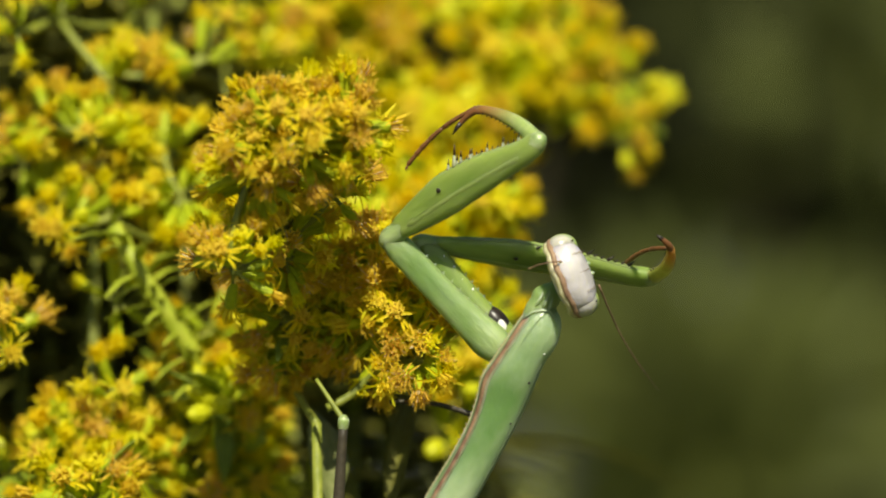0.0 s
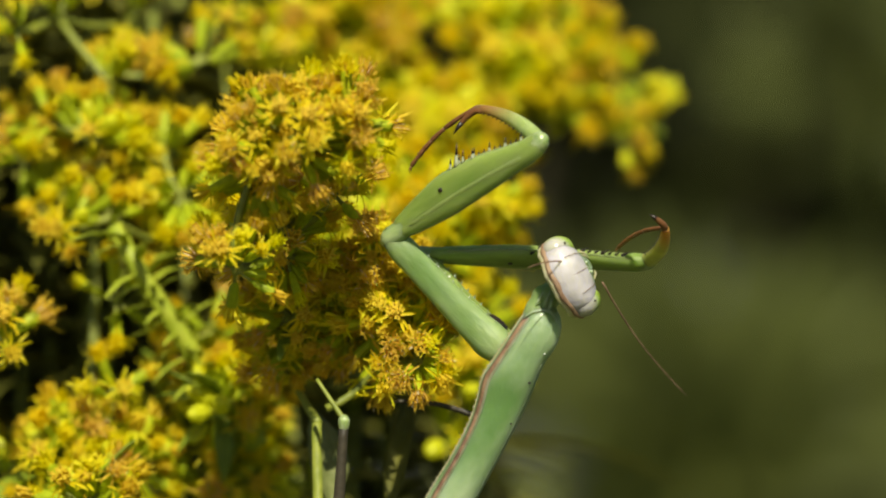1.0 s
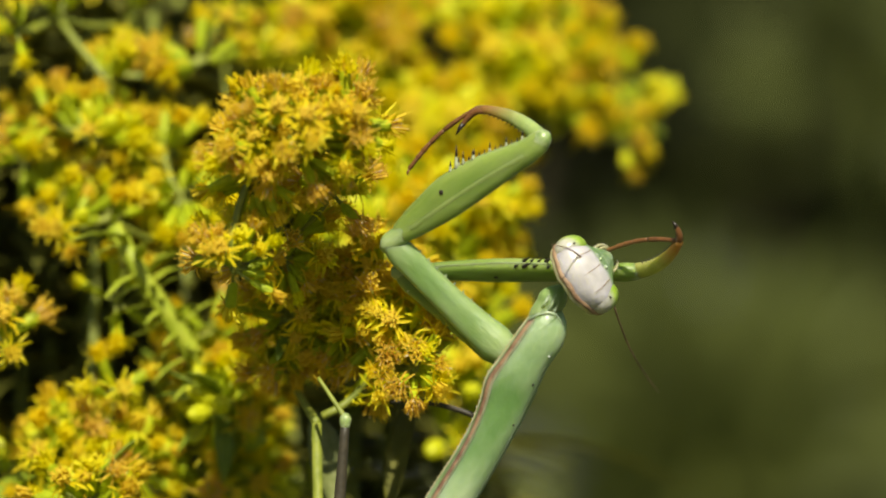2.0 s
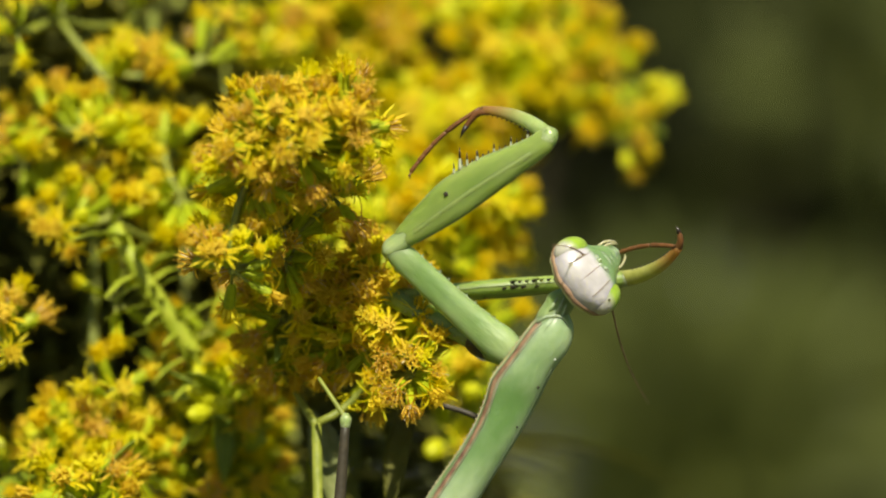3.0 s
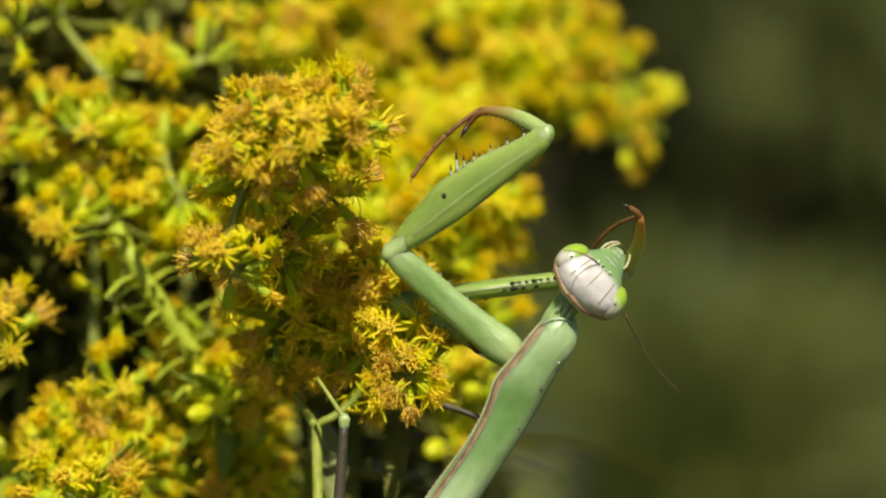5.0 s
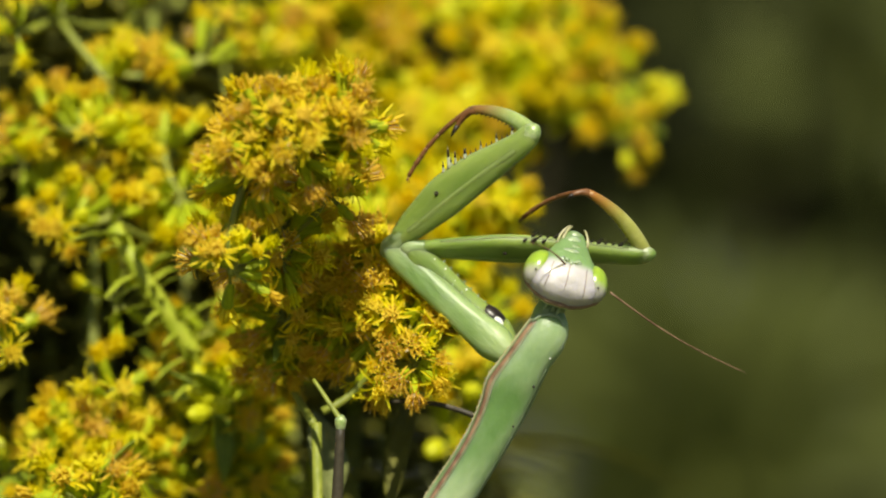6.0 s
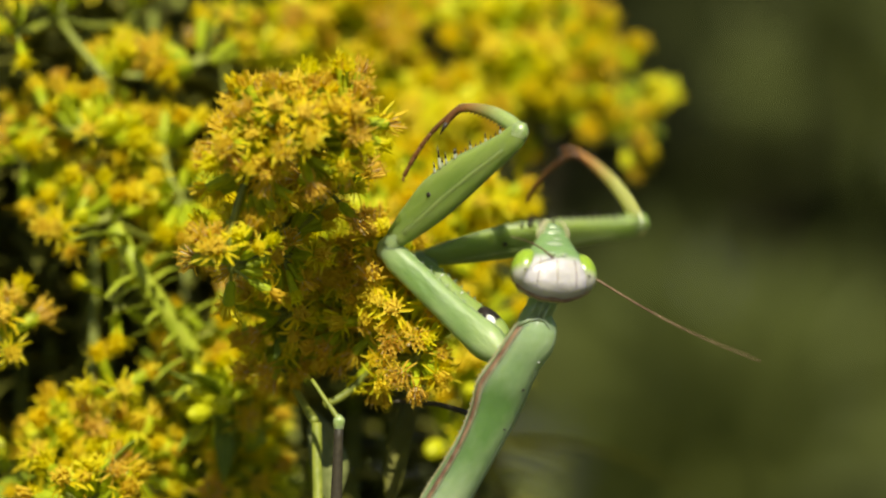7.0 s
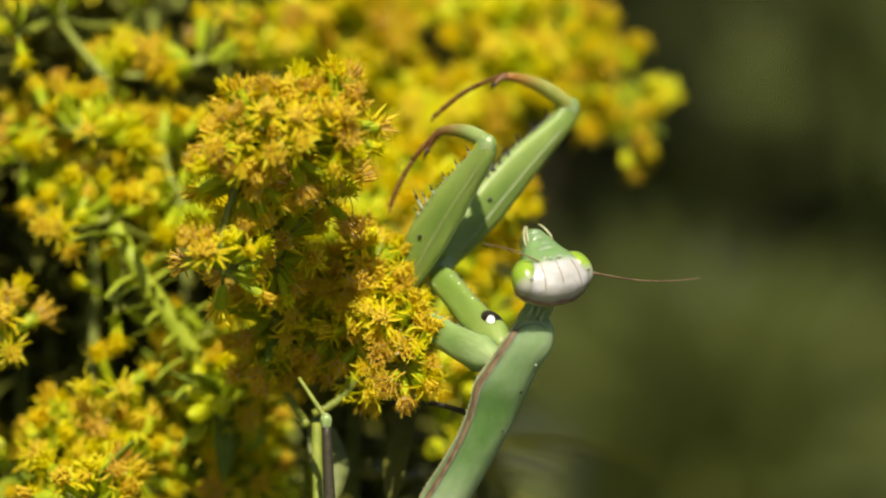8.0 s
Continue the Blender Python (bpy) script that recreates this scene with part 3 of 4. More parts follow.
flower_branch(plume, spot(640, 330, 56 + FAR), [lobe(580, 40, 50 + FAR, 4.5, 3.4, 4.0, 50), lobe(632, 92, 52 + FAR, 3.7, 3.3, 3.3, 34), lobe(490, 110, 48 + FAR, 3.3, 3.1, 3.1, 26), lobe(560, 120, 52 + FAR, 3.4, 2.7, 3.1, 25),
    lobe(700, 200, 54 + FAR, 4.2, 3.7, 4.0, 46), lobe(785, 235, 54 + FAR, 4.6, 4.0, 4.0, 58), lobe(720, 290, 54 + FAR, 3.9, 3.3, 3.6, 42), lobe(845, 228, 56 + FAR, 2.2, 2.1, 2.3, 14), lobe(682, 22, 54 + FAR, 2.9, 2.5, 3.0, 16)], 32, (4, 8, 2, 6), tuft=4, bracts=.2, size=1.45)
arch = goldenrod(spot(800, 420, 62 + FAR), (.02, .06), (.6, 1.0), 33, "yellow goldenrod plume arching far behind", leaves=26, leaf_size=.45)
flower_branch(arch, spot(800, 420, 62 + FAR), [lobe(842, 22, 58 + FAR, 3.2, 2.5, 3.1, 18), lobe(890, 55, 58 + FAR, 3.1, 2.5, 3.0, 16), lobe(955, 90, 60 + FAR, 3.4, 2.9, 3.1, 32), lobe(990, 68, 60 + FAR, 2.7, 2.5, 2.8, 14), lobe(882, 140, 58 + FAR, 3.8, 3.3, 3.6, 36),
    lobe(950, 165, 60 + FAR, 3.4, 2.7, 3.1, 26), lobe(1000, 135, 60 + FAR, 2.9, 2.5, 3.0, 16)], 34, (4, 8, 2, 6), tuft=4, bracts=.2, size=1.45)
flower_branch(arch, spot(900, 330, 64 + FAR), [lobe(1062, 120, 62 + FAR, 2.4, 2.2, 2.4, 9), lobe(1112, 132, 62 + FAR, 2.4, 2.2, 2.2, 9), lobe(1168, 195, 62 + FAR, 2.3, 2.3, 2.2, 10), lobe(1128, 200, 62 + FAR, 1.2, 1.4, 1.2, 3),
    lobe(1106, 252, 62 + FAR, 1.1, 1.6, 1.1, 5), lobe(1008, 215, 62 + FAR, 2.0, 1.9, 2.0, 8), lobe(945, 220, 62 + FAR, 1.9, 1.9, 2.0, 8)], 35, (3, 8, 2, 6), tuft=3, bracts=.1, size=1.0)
# yellow-green shoots behind the forelegs
shoot = goldenrod(spot(800, 860, 42), (.01, .05), (.55, 1.0), 41, "young goldenrod with opening yellow-green buds", leaves=30, leaf_size=.5)
flower_branch(shoot, spot(800, 860, 42), [lobe(830, 370, 40, 4.4, 3.8, 4.0, 26), lobe(865, 425, 42, 3.6, 3.6, 3.6, 20), lobe(795, 470, 40, 4.4, 4.4, 4.0, 26), lobe(838, 590, 42, 3.2, 5.6, 3.2, 20),
    lobe(830, 690, 40, 3.0, 4.2, 3.2, 14), lobe(785, 775, 42, 2.4, 3.0, 3.0, 8), lobe(720, 370, 44, 4.4, 4.6, 4.0, 40), lobe(735, 450, 44, 3.6, 4.0, 3.6, 30), lobe(655, 420, 40, 3.6, 4.6, 3.6, 34)], 42, (2, 9, 0, 6), size=1.3, tuft=4, bracts=.5)


# ---- the mantis ----
mantis = thing("praying_mantis", spot(730, 1040, 3), "green praying mantis reaching out from the goldenrod sprig", "insect")
MANTIS_BASE = mantis.matrix_basis.translation
UNIT = STEP * 1000      # one grid step in millimetres
COXA_NEAR, FEMUR_NEAR, TIBIA_LONG, TARSUS_LONG = 300 * UNIT, 352 * UNIT, 172 * UNIT, 172 * UNIT
COXA_FAR, FEMUR_FAR, FEELER, FEELER_SHORT = 246 * UNIT, 418 * UNIT, 330 * UNIT, 130 * UNIT


def spine(name, parent, root, tip, thick, material, point=None):
    """A sharp spine; point: the material of its outer half."""
    bm = bmesh.new()
    mid = root.lerp(tip, .5)
    tube(bm, [root, root.lerp(tip, .12), mid], [thick * 1.25, thick, thick * .6], 7)
    tube(bm, [mid, root.lerp(tip, .75), tip], [thick * .62, thick * .36, thick * .06], 7, 1 if point else 0)
    return part(name, bm, [material, point] if point else material, parent)


def make_pronotum():
    bm = bmesh.new()
    outline = eased([(-9, -.9, 0, 2.2, 1.5), (-4, -.55, 0, 2.1, 1.6), (0, -.32, 0, 2.04, 1.65), (3.7, 0, 0, 1.93, 1.6), (6.9, .15, 0, 1.97, 1.6), (9.0, .08, 0, 2.12, 1.62), (11.1, -.12, 0, 2.32, 1.72),
                     (12.7, -.04, 0, 2.16, 1.8), (14.3, .08, 0, 2.02, 1.72), (16.3, .36, 0, 2.03, 1.6), (17.7, .4, 0, 1.74, 1.3), (18.6, .45, 0, 1.22, .9), (19.15, .5, 0, .5, .35)], 52)
    limb(bm, outline, 30, power=2.2)
    shield = part("pronotum", bm, SKIN, mantis)
    low = outline[:-3]
    bm = bmesh.new()
    band(bm, low, lambda f: 44 - 20 * min(1, f * 1.4), lambda f: 64 - 14 * min(1, f * 1.4), 1.02)
    part("margin_border", bm, TAN, shield, "pale brown border of the margin")
    bm = bmesh.new()
    band(bm, low, lambda f: 50 - 20 * min(1, f * 1.4) - 6 * max(0, f - .5), lambda f: 59 - 16 * min(1, f * 1.4), 1.032)
    part("margin", bm, MARGIN, shield, "reddish brown margin stripe")
    bm = bmesh.new()
    band(bm, low, lambda f: -10, lambda f: 9, 1.03)
    part("margin", bm, CREAM, shield, "pale toothed rim")
    bm = bmesh.new()
    tube(bm, [mm(x + rx * .86, -ry * .5, z) for z, x, y, rx, ry in outline[:-9]], .0001, 6)
    part("margin", bm, COXA_SKIN, shield, "pale green margin")
    rng = random.Random(3)
    for k in range(30):
        z, x, y, rx, ry = outline[15 + k]
        p = mm(x - rx * 1.0, -ry * .1, z + rng.uniform(-.1, .1))
        spine("tooth", shield, p, p + mm(-.22, -.05, .05), .00009, CREAM)
    bm = bmesh.new()
    limb(bm, eased([(16.6, .0, .3, 1.4, 1.2), (18.4, -.15, .3, 1.42, 1.15), (19.3, -.25, .3, 1.22, 1.0), (19.55, -.25, .3, 1.28, 1.05), (20.5, -.15, .4, .95, .8), (21.1, -.1, .4, .35, .3)], 16), 18)
    neck = part("neck", bm, COXA_SKIN, shield, "pale green ringed neck")
    for x, tall in ((-.55, .5), (.1, .62), (.62, .45)):      # folds of the neck's skin
        bm = bmesh.new()
        tube(bm, arc(mm(x - .25, -.72, 18.7), mm(x * .8 - .25, -.55, 18.9 + tall * 2.4), mm(.05, -.25, 0), 6), [.00005, .00012, .00015, .00015, .00013, .0001, .00004], 7)
        part("fold", bm, JOINT, neck)
    bm = bmesh.new()
    tube(bm, [mm(-1.25, -.9, 17.3), mm(-.8, -.95, 18.1), mm(-.1, -.92, 18.62), mm(.6, -.88, 18.78), mm(1.3, -.8, 18.35), mm(1.85, -.65, 17.5)], [.00012, .00015, .00015, .00014, .00012, .00006], 7)
    part("front_edge", bm, JOINT, shield, "pale front edge")
    for z, x, r in ((12.3, 1.55, .00013), (8.3, 1.6, .0001), (15.2, 1.7, .00008)):
        bm = bmesh.new()
        bmesh.ops.create_uvsphere(bm, u_segments=8, v_segments=6, radius=r)
        bmesh.ops.translate(bm, verts=bm.verts, vec=mm(x, -1.3, z))
        part("speck", bm, DARK if r > .00009 else WHITE, shield)
    return shield


def make_coxa(length, near):
    bm = bmesh.new()
    k = length / 15
    limb(bm, eased([(-.6, 0, 0, .8, .8), (.4 * k, 0, 0, 1.2, 1.0), (1.8 * k, -.05, 0, 1.65, 1.2), (4 * k, -.12, 0, 1.52, 1.05), (8 * k, -.15, 0, 1.32, .92), (12 * k, -.05, 0, 1.26, .88), (14.2 * k, .0, 0, 1.16, .85), (15.2 * k, .05, 0, .72, .6), (15.5 * k, .05, 0, .3, .3)], 26), 18, power=2.3)
    coxa = part("foreleg_coxa", bm, COXA_SKIN if near else LEG_SKIN, mantis)
    bm = bmesh.new()
    tube(bm, [mm(-.3 + .4 * f, -1.0 + .24 * f, (1.0 + 12.6 * f) * k) for f in [i / 12 for i in range(13)]], [.00002] + [.00005] * 11 + [.00002], 7)
    part("ridge", bm, COXA_SKIN if near else LEG_SKIN, coxa)
    for j in range(11):
        z = (2 + j * 1.05) * k
        p = mm(1.2 + .12 * (j < 3), -.2, z)
        spine("tooth", coxa, p, p + mm(.24, -.06, .08), .0001, JOINT)
    if not near:
        for j in range(12):      # white grains on the inner face
            bm = bmesh.new()
            bmesh.ops.create_uvsphere(bm, u_segments=8, v_segments=6, radius=.00012)
            bmesh.ops.translate(bm, verts=bm.verts, vec=mm(.78 * (-1) ** j + .1 * math.sin(5 * j), -.62, (4.4 + .8 * j) * k))
            part("grain", bm, WHITE, coxa)
    if not near:
        bm = bmesh.new()
        bmesh.ops.create_uvsphere(bm, u_segments=18, v_segments=10, radius=.001)
        bmesh.ops.scale(bm, vec=(1.0, 1.12, 1.75), verts=bm.verts)
        bmesh.ops.translate(bm, verts=bm.verts, vec=mm(.68, -.06, 2.6))
        patch = part("black_patch", bm, DARK, coxa, "black patch with a white middle")
        bm = bmesh.new()
        bmesh.ops.create_uvsphere(bm, u_segments=16, v_segments=10, radius=.001)
        bmesh.ops.scale(bm, vec=(.42, .14, .6), verts=bm.verts)
        bmesh.ops.translate(bm, verts=bm.verts, vec=mm(.8, -1.05, 2.2))
        part("white_middle", bm, WHITE, patch)
    return coxa


def make_femur(length, near):
    k = length / 18.75
    bm = bmesh.new()
    outline = eased([(.4, .0, 0, .55, .5), (1.0 * k, -.12, 0, .85, .68), (2.6 * k, -.25, 0, 1.22, .8), (5.0 * k, -.38, 0, 1.6, .92), (7.5 * k, -.5, 0, 1.9, 1.0), (9.4 * k, -.48, 0, 1.87, 1.0), (12.2 * k, -.36, 0, 1.68, .95),
                     (15 * k, -.1, 0, 1.32, .86), (17.2 * k, .08, 0, 1.1, .9), (18.6 * k, .0, 0, .95, .86), (19.2 * k, -.05, 0, .6, .5), (19.4 * k, -.05, 0, .25, .2)], 40)
    outline = [(z, x, y, rx, ry * .82) for z, x, y, rx, ry in outline]
    keeled(bm, outline)
    femur = part("foreleg_femur", bm, LEG_SKIN, mantis)
    bm = bmesh.new()
    limb(bm, eased([(-1.0, .1, 0, .4, .4), (-.5, .08, 0, .85, .72), (.6, .02, 0, .98, .74), (1.8, -.08, 0, .86, .68), (2.8, -.3, 0, .5, .5)], 12), 16)
    part("trochanter", bm, COXA_SKIN, femur, "pale green joint piece")
    bm = bmesh.new()
    limb(bm, eased([(17.0 * k, .08, -.05, .5, .5), (17.8 * k, .06, -.06, .9, .66), (18.5 * k, .02, -.08, .96, .7), (19.0 * k, -.06, -.08, .84, .64), (19.4 * k, -.12, -.06, .58, .46), (19.65 * k, -.14, -.05, .2, .2)], 14), 18)
    part("knee", bm, KNEE, femur, "pale shiny knee")
    for side in (-1, 1):      # thin pale edges
        bm = bmesh.new()
        tube(bm, [mm(x + side * rx * .985, y - .06, z) for z, x, y, rx, ry in outline[4:-4]], .00009, 6)
        part("edge", bm, EDGE, femur)
    bm = bmesh.new()       # pale line along the keel of the outer face
    tube(bm, [mm(x + .32 * rx, -1.05 * ry + .25, z) for z, x, y, rx, ry in outline[4:-5]], [.0001] + [.0003] * 29 + [.0001], 12)
    part("keel", bm, EDGE, femur)
    for j in range(13):      # the row of spines on the inner edge
        f = j / 12
        z = (9.7 + 7.0 * f) * k
        big = 1.1 if j % 3 == 0 else .6
        x, rx = edge_at(outline, z)
        root = mm(x - rx + .12, .2, z)
        spine("spine", femur, root, root + mm(-big * .85, .05, big * .5), .00016 if big > .6 else .00012, SPINE_ROOT if near else DARK, DARK)
    for j in range(4):
        z = (9.0, 9.7, 10.5, 11.6)[j] * k
        x, rx = edge_at(outline, z)
        root = mm(x - rx + .2, -.3, z)
        size = (1.1, 2.2, 1.3, 1.0)[j] * (1 if near else .6)
        spine("spine", femur, root, root + mm(-size * .85, -.05, size * .5), .0002 if j == 1 else .00016, SPINE_ROOT if near else DARK, DARK)
    bm = bmesh.new()
    bmesh.ops.create_uvsphere(bm, u_segments=12, v_segments=8, radius=.00023)
    bmesh.ops.scale(bm, vec=(1, .4, 1), verts=bm.verts)
    bmesh.ops.translate(bm, verts=bm.verts, vec=mm(-.95, -.93, 7.5 * k))
    part("dark_dot", bm, DARK, femur)
    return femur


def make_tibia(near):
    L = TIBIA_LONG
    bm = bmesh.new()
    rows = [(-.75, -.1, 0, .3, .25), (-.55, -.1, 0, .62, .5), (-.2, -.1, 0, .8, .62)]
    for i in range(1, 15):
        f = i / 14
        rows.append((L * f - .2, .65 * (4 * f * (1 - f)) - .1, 0, .78 - .42 * f + .06 * math.sin(math.pi * f), .6 - .27 * f))
    limb(bm, rows, 14)
    tibia = part("foreleg_tibia", bm, TIBIA if near else AMBER, mantis)
    bm = bmesh.new()
    h = 1 if near else .6       # the far claw is folded in
    claw = [mm(-.05, 0, L - .9), mm(-.3 * h, 0, L - .15), mm(-.9 * h, 0, L + .3), mm(-1.7 * h, 0, L + .6), mm(-2.5 * h, 0, L + .75), mm(-3.1 * h, 0, L + .75)]
    tube(bm, claw, [.0003, .00034, .0003, .00024, .00015, .00003], 9)
    part("claw", bm, RUST, tibia, "dark reddish curved claw")
    bm = bmesh.new()
    tube(bm, [claw[3] + mm(-.2, 0, .03), claw[4], claw[5] + mm(-.05, 0, 0)], [.00024, .00017, .00003], 8)
    part("claw_tip", bm, DARK, tibia)
    for j in range(12):
        f = .2 + .065 * j
        p = mm(.65 * 4 * f * (1 - f) - .1 - .74 + .4 * f, -.1, L * f)
        spine("spine", tibia, p + mm(.12, 0, 0), p + mm(-.3, 0, .14), .00011, DARK)
    return tibia


def make_tarsus():
    L = TARSUS_LONG
    bm = bmesh.new()
    z, joints = 0.0, []
    for share, r in ((.44, .2), (.2, .2), (.13, .21), (.09, .22), (.14, .19)):
        end = z + share
        bow = [mm(.5 * math.sin(math.pi * q), 0, L * q) for q in (z, z + share * .15, z + share * .55, z + share * .9, end)]
        tube(bm, bow, [r * .0009, r * .00092, r * .001, r * .00115, r * .0009], 8)
        z = end
    tarsus = part("foreleg_tarsus", bm, RUST, mantis)
    for s in (-1, 1):
        bm = bmesh.new()
        tube(bm, [mm(0, 0, L - .1), mm(-.12, s * .2, L + .3), mm(-.42, s * .3, L + .45)], [.00011, .00008, .00002], 6)
        part("claw", bm, RUST, tarsus)
    return tarsus


def make_head():
    bm = bmesh.new()
    limb(bm, eased([(-3.25, 0, .1, .9, .6), (-2.95, 0, .0, 1.95, 1.1), (-2.2, 0, -.1, 2.95, 1.5), (-1.2, 0, -.14, 3.25, 1.66), (-.4, 0, -.12, 3.0, 1.6), (.4, 0, -.08, 2.45, 1.5), (1.2, -.02, -.03, 1.9, 1.35),
                    (2.1, -.05, 0, 1.45, 1.18), (2.9, -.08, .05, 1.1, 1.0), (3.45, -.1, .08, .8, .75), (3.75, -.1, .1, .35, .4)], 36), 30, power=2.5)
    head = part("head", bm, FACE, mantis)
    for s in (-1, 1):
        bm = bmesh.new()
        bmesh.ops.create_uvsphere(bm, u_segments=28, v_segments=18, radius=.001)
        bmesh.ops.scale(bm, vec=(1.2, 1.38, 1.66), verts=bm.verts)
        bmesh.ops.rotate(bm, verts=bm.verts, cent=(0, 0, 0), matrix=Matrix.Rotation(radians(-14 * s), 3, "Y"))
        bmesh.ops.translate(bm, verts=bm.verts, vec=mm(2.45 * s, -.2, -.8))
        eye = part("eye", bm, EYE, head, "pale bulging compound eye, lime green towards the face")
        bm = bmesh.new()
        bmesh.ops.create_uvsphere(bm, u_segments=10, v_segments=8, radius=.0001)
        bmesh.ops.translate(bm, verts=bm.verts, vec=mm(2.75 * s, -1.4, -1.75))
        part("pupil_dot", bm, DARK, eye)
    arcs = [radians(a) for a in range(186, 355, 6)]        # brown rim round the back of the head, cream collar behind it
    for name, material, wide, tall, y, r, words in (("rim", MARGIN, 3.42, 2.42, .5, .00026, "reddish brown rim"), ("collar", CREAM, 3.22, 2.24, .86, .0003, "cream collar behind the rim")):
        bm = bmesh.new()
        tube(bm, [mm(wide * math.cos(a), y + .06 * math.sin(9 * a), -.82 + tall * math.sin(a)) for a in arcs], [r * .3] + [r * (1 + .12 * math.sin(2 * k)) for k in range(len(arcs) - 2)] + [r * .3], 8)
        part(name, bm, material, head, words)
    for x0, x1 in ((-.05, 0), (-1.45, -1.7), (1.45, 1.7)):       # seams down the crown
        bm = bmesh.new()
        tube(bm, [mm(x0 + (x1 - x0) * f, y - (.06 if abs(x0) < .1 else 0), -.55 - 2.35 * f) for f, y in ((0, -1.69), (.2, -1.755), (.45, -1.745), (.7, -1.62), (.88, -1.36), (1, -1.1))], [.00002] + [.00003] * 4 + [.00002], 5)
        part("seam", bm, MARGIN, head)
    for x in (-.4, .45):        # sockets of the antennae
        bm = bmesh.new()
        tube(bm, [mm(x, -1.45, -.25), mm(x, -1.78, -.2), mm(x * 1.2, -1.92, -.18)], [.00022, .0002, .0001], 9)
        part("antenna_socket", bm, JOINT, head)
    for x, y, z, r, q in ((-.1, -1.27, .9, .95, .45), (.1, -1.12, 1.6, .6, .3), (-.15, -.98, 2.3, .7, .5), (-.1, -.8, 3.0, .5, .35), (-.75, -1.55, -.1, .3, .28), (.65, -1.55, -.1, .3, .28), (0, -1.6, -.35, .3, .22)):
        bm = bmesh.new()
        bmesh.ops.create_uvsphere(bm, u_segments=14, v_segments=8, radius=.001)
        bmesh.ops.scale(bm, vec=(r, .2, q), verts=bm.verts)
        bmesh.ops.translate(bm, verts=bm.verts, vec=mm(x, y, z))
        part("face_bulge", bm, JOINT, head)
    for x, s in ((-1.25, -1), (-.95, -1), (1.0, 1)):
        bm = bmesh.new()
        tube(bm, [mm(x * 1.15, -.55, 1.7), mm(x * 1.12, -.85, 2.5), mm(x * .95, -.85, 3.1), mm(x * .72, -.8, 3.6), mm(x * .55, -.7, 3.85)], [.0001, .00012, .00011, .0001, .00005], 7)
        part("palp", bm, CREAM, head)
    for ob in (head, *head.children_recursive):
        ob.data.transform(Matrix.Scale(1.04, 4))
    return head


def make_antenna(length, bow):
    bm = bmesh.new()
    tube(bm, [mm(bow * math.sin(3.1 * i / 16), 0, length * i / 16) for i in range(17)], [.0001 - .0000038 * i for i in range(17)], 6)
    return part("antenna", bm, MARGIN, mantis, "thin brown thread-like antenna")


def walking_leg(hip, knee, foot, thick, shin=LEG_BROWN):
    """A still leg in two pieces from the body to what it clings to."""
    for name, a, b, r0, r1 in (("leg_femur", hip, knee, thick, thick * .75), ("leg_tibia", knee, foot, thick * .7, thick * .45)):
        bm = bmesh.new()
        tube(bm, [p - MANTIS_BASE for p in arc(a, b, Vector((0, 0, .0006)), 8)], [r0 + (r1 - r0) * i / 8 for i in range(9)], 9)
        part(name, bm, LEG_BROWN if name == "leg_femur" else shin, mantis)


def make_rod(name, length, r0, r1, material, knob=0.0):
    bm = bmesh.new()
    limb(bm, [(length * f, 0, 0, r0 + (r1 - r0) * f, r0 + (r1 - r0) * f) for f in [i / 9 for i in range(10)]], 12)
    rod = part(name, bm, material, mantis)
    if knob:
        bm = bmesh.new()
        limb(bm, eased([(length - 1.1, 0, 0, r1 * .8, r1 * .8), (length - .4, 0, 0, knob, knob), (length + .1, 0, 0, knob, knob), (length + .5, 0, 0, knob * .4, knob * .4)], 10), 12)
        part("knee", bm, KNEE, rod, "pale shiny knee")
    return rod


pronotum, head = make_pronotum(), make_head()
antenna, antenna_short = make_antenna(FEELER, .5), make_antenna(FEELER_SHORT, .35)
coxa_near, femur_near, tibia_near, tarsus_near = make_coxa(COXA_NEAR, True), make_femur(FEMUR_NEAR, True), make_tibia(True), make_tarsus()
coxa_far, femur_far, tibia_far, tarsus_far = make_coxa(COXA_FAR, False), make_femur(FEMUR_FAR, False), make_tibia(False), make_tarsus()
mid_femur = make_rod("leg_femur", 15.0, .66, .4, LEG_BROWN, .5)
mid_tibia = make_rod("leg_tibia", 4.6, .26, .17, STALK)
bm = bmesh.new()         # hind body with folded wings
rings(bm, [(p - MANTIS_BASE, Vector((r * .001, 0, r * .0004)), Vector((0, r * .0008, 0))) for p, r in zip(
    arc(spot(765, 960, 2), spot(560, 1760, 12), Vector((.003, 0, 0)), 12), (1.4, 2.0, 2.6, 3.2, 3.6, 3.8, 3.9, 3.9, 3.8, 3.5, 3.0, 2.0, .7))], 18)
part("abdomen", bm, SKIN, mantis, "green abdomen with folded wings")
walking_leg(spot(765, 1010, 6), spot(852, 742, 7), spot(690, 712, 7), .00042)
walking_leg(spot(700, 1120, 0), spot(560, 1010, -4), spot(610, 1230, 7), .0005)
walking_leg(spot(705, 1120, 7), spot(790, 1040, 12), spot(630, 1260, 8), .0005)


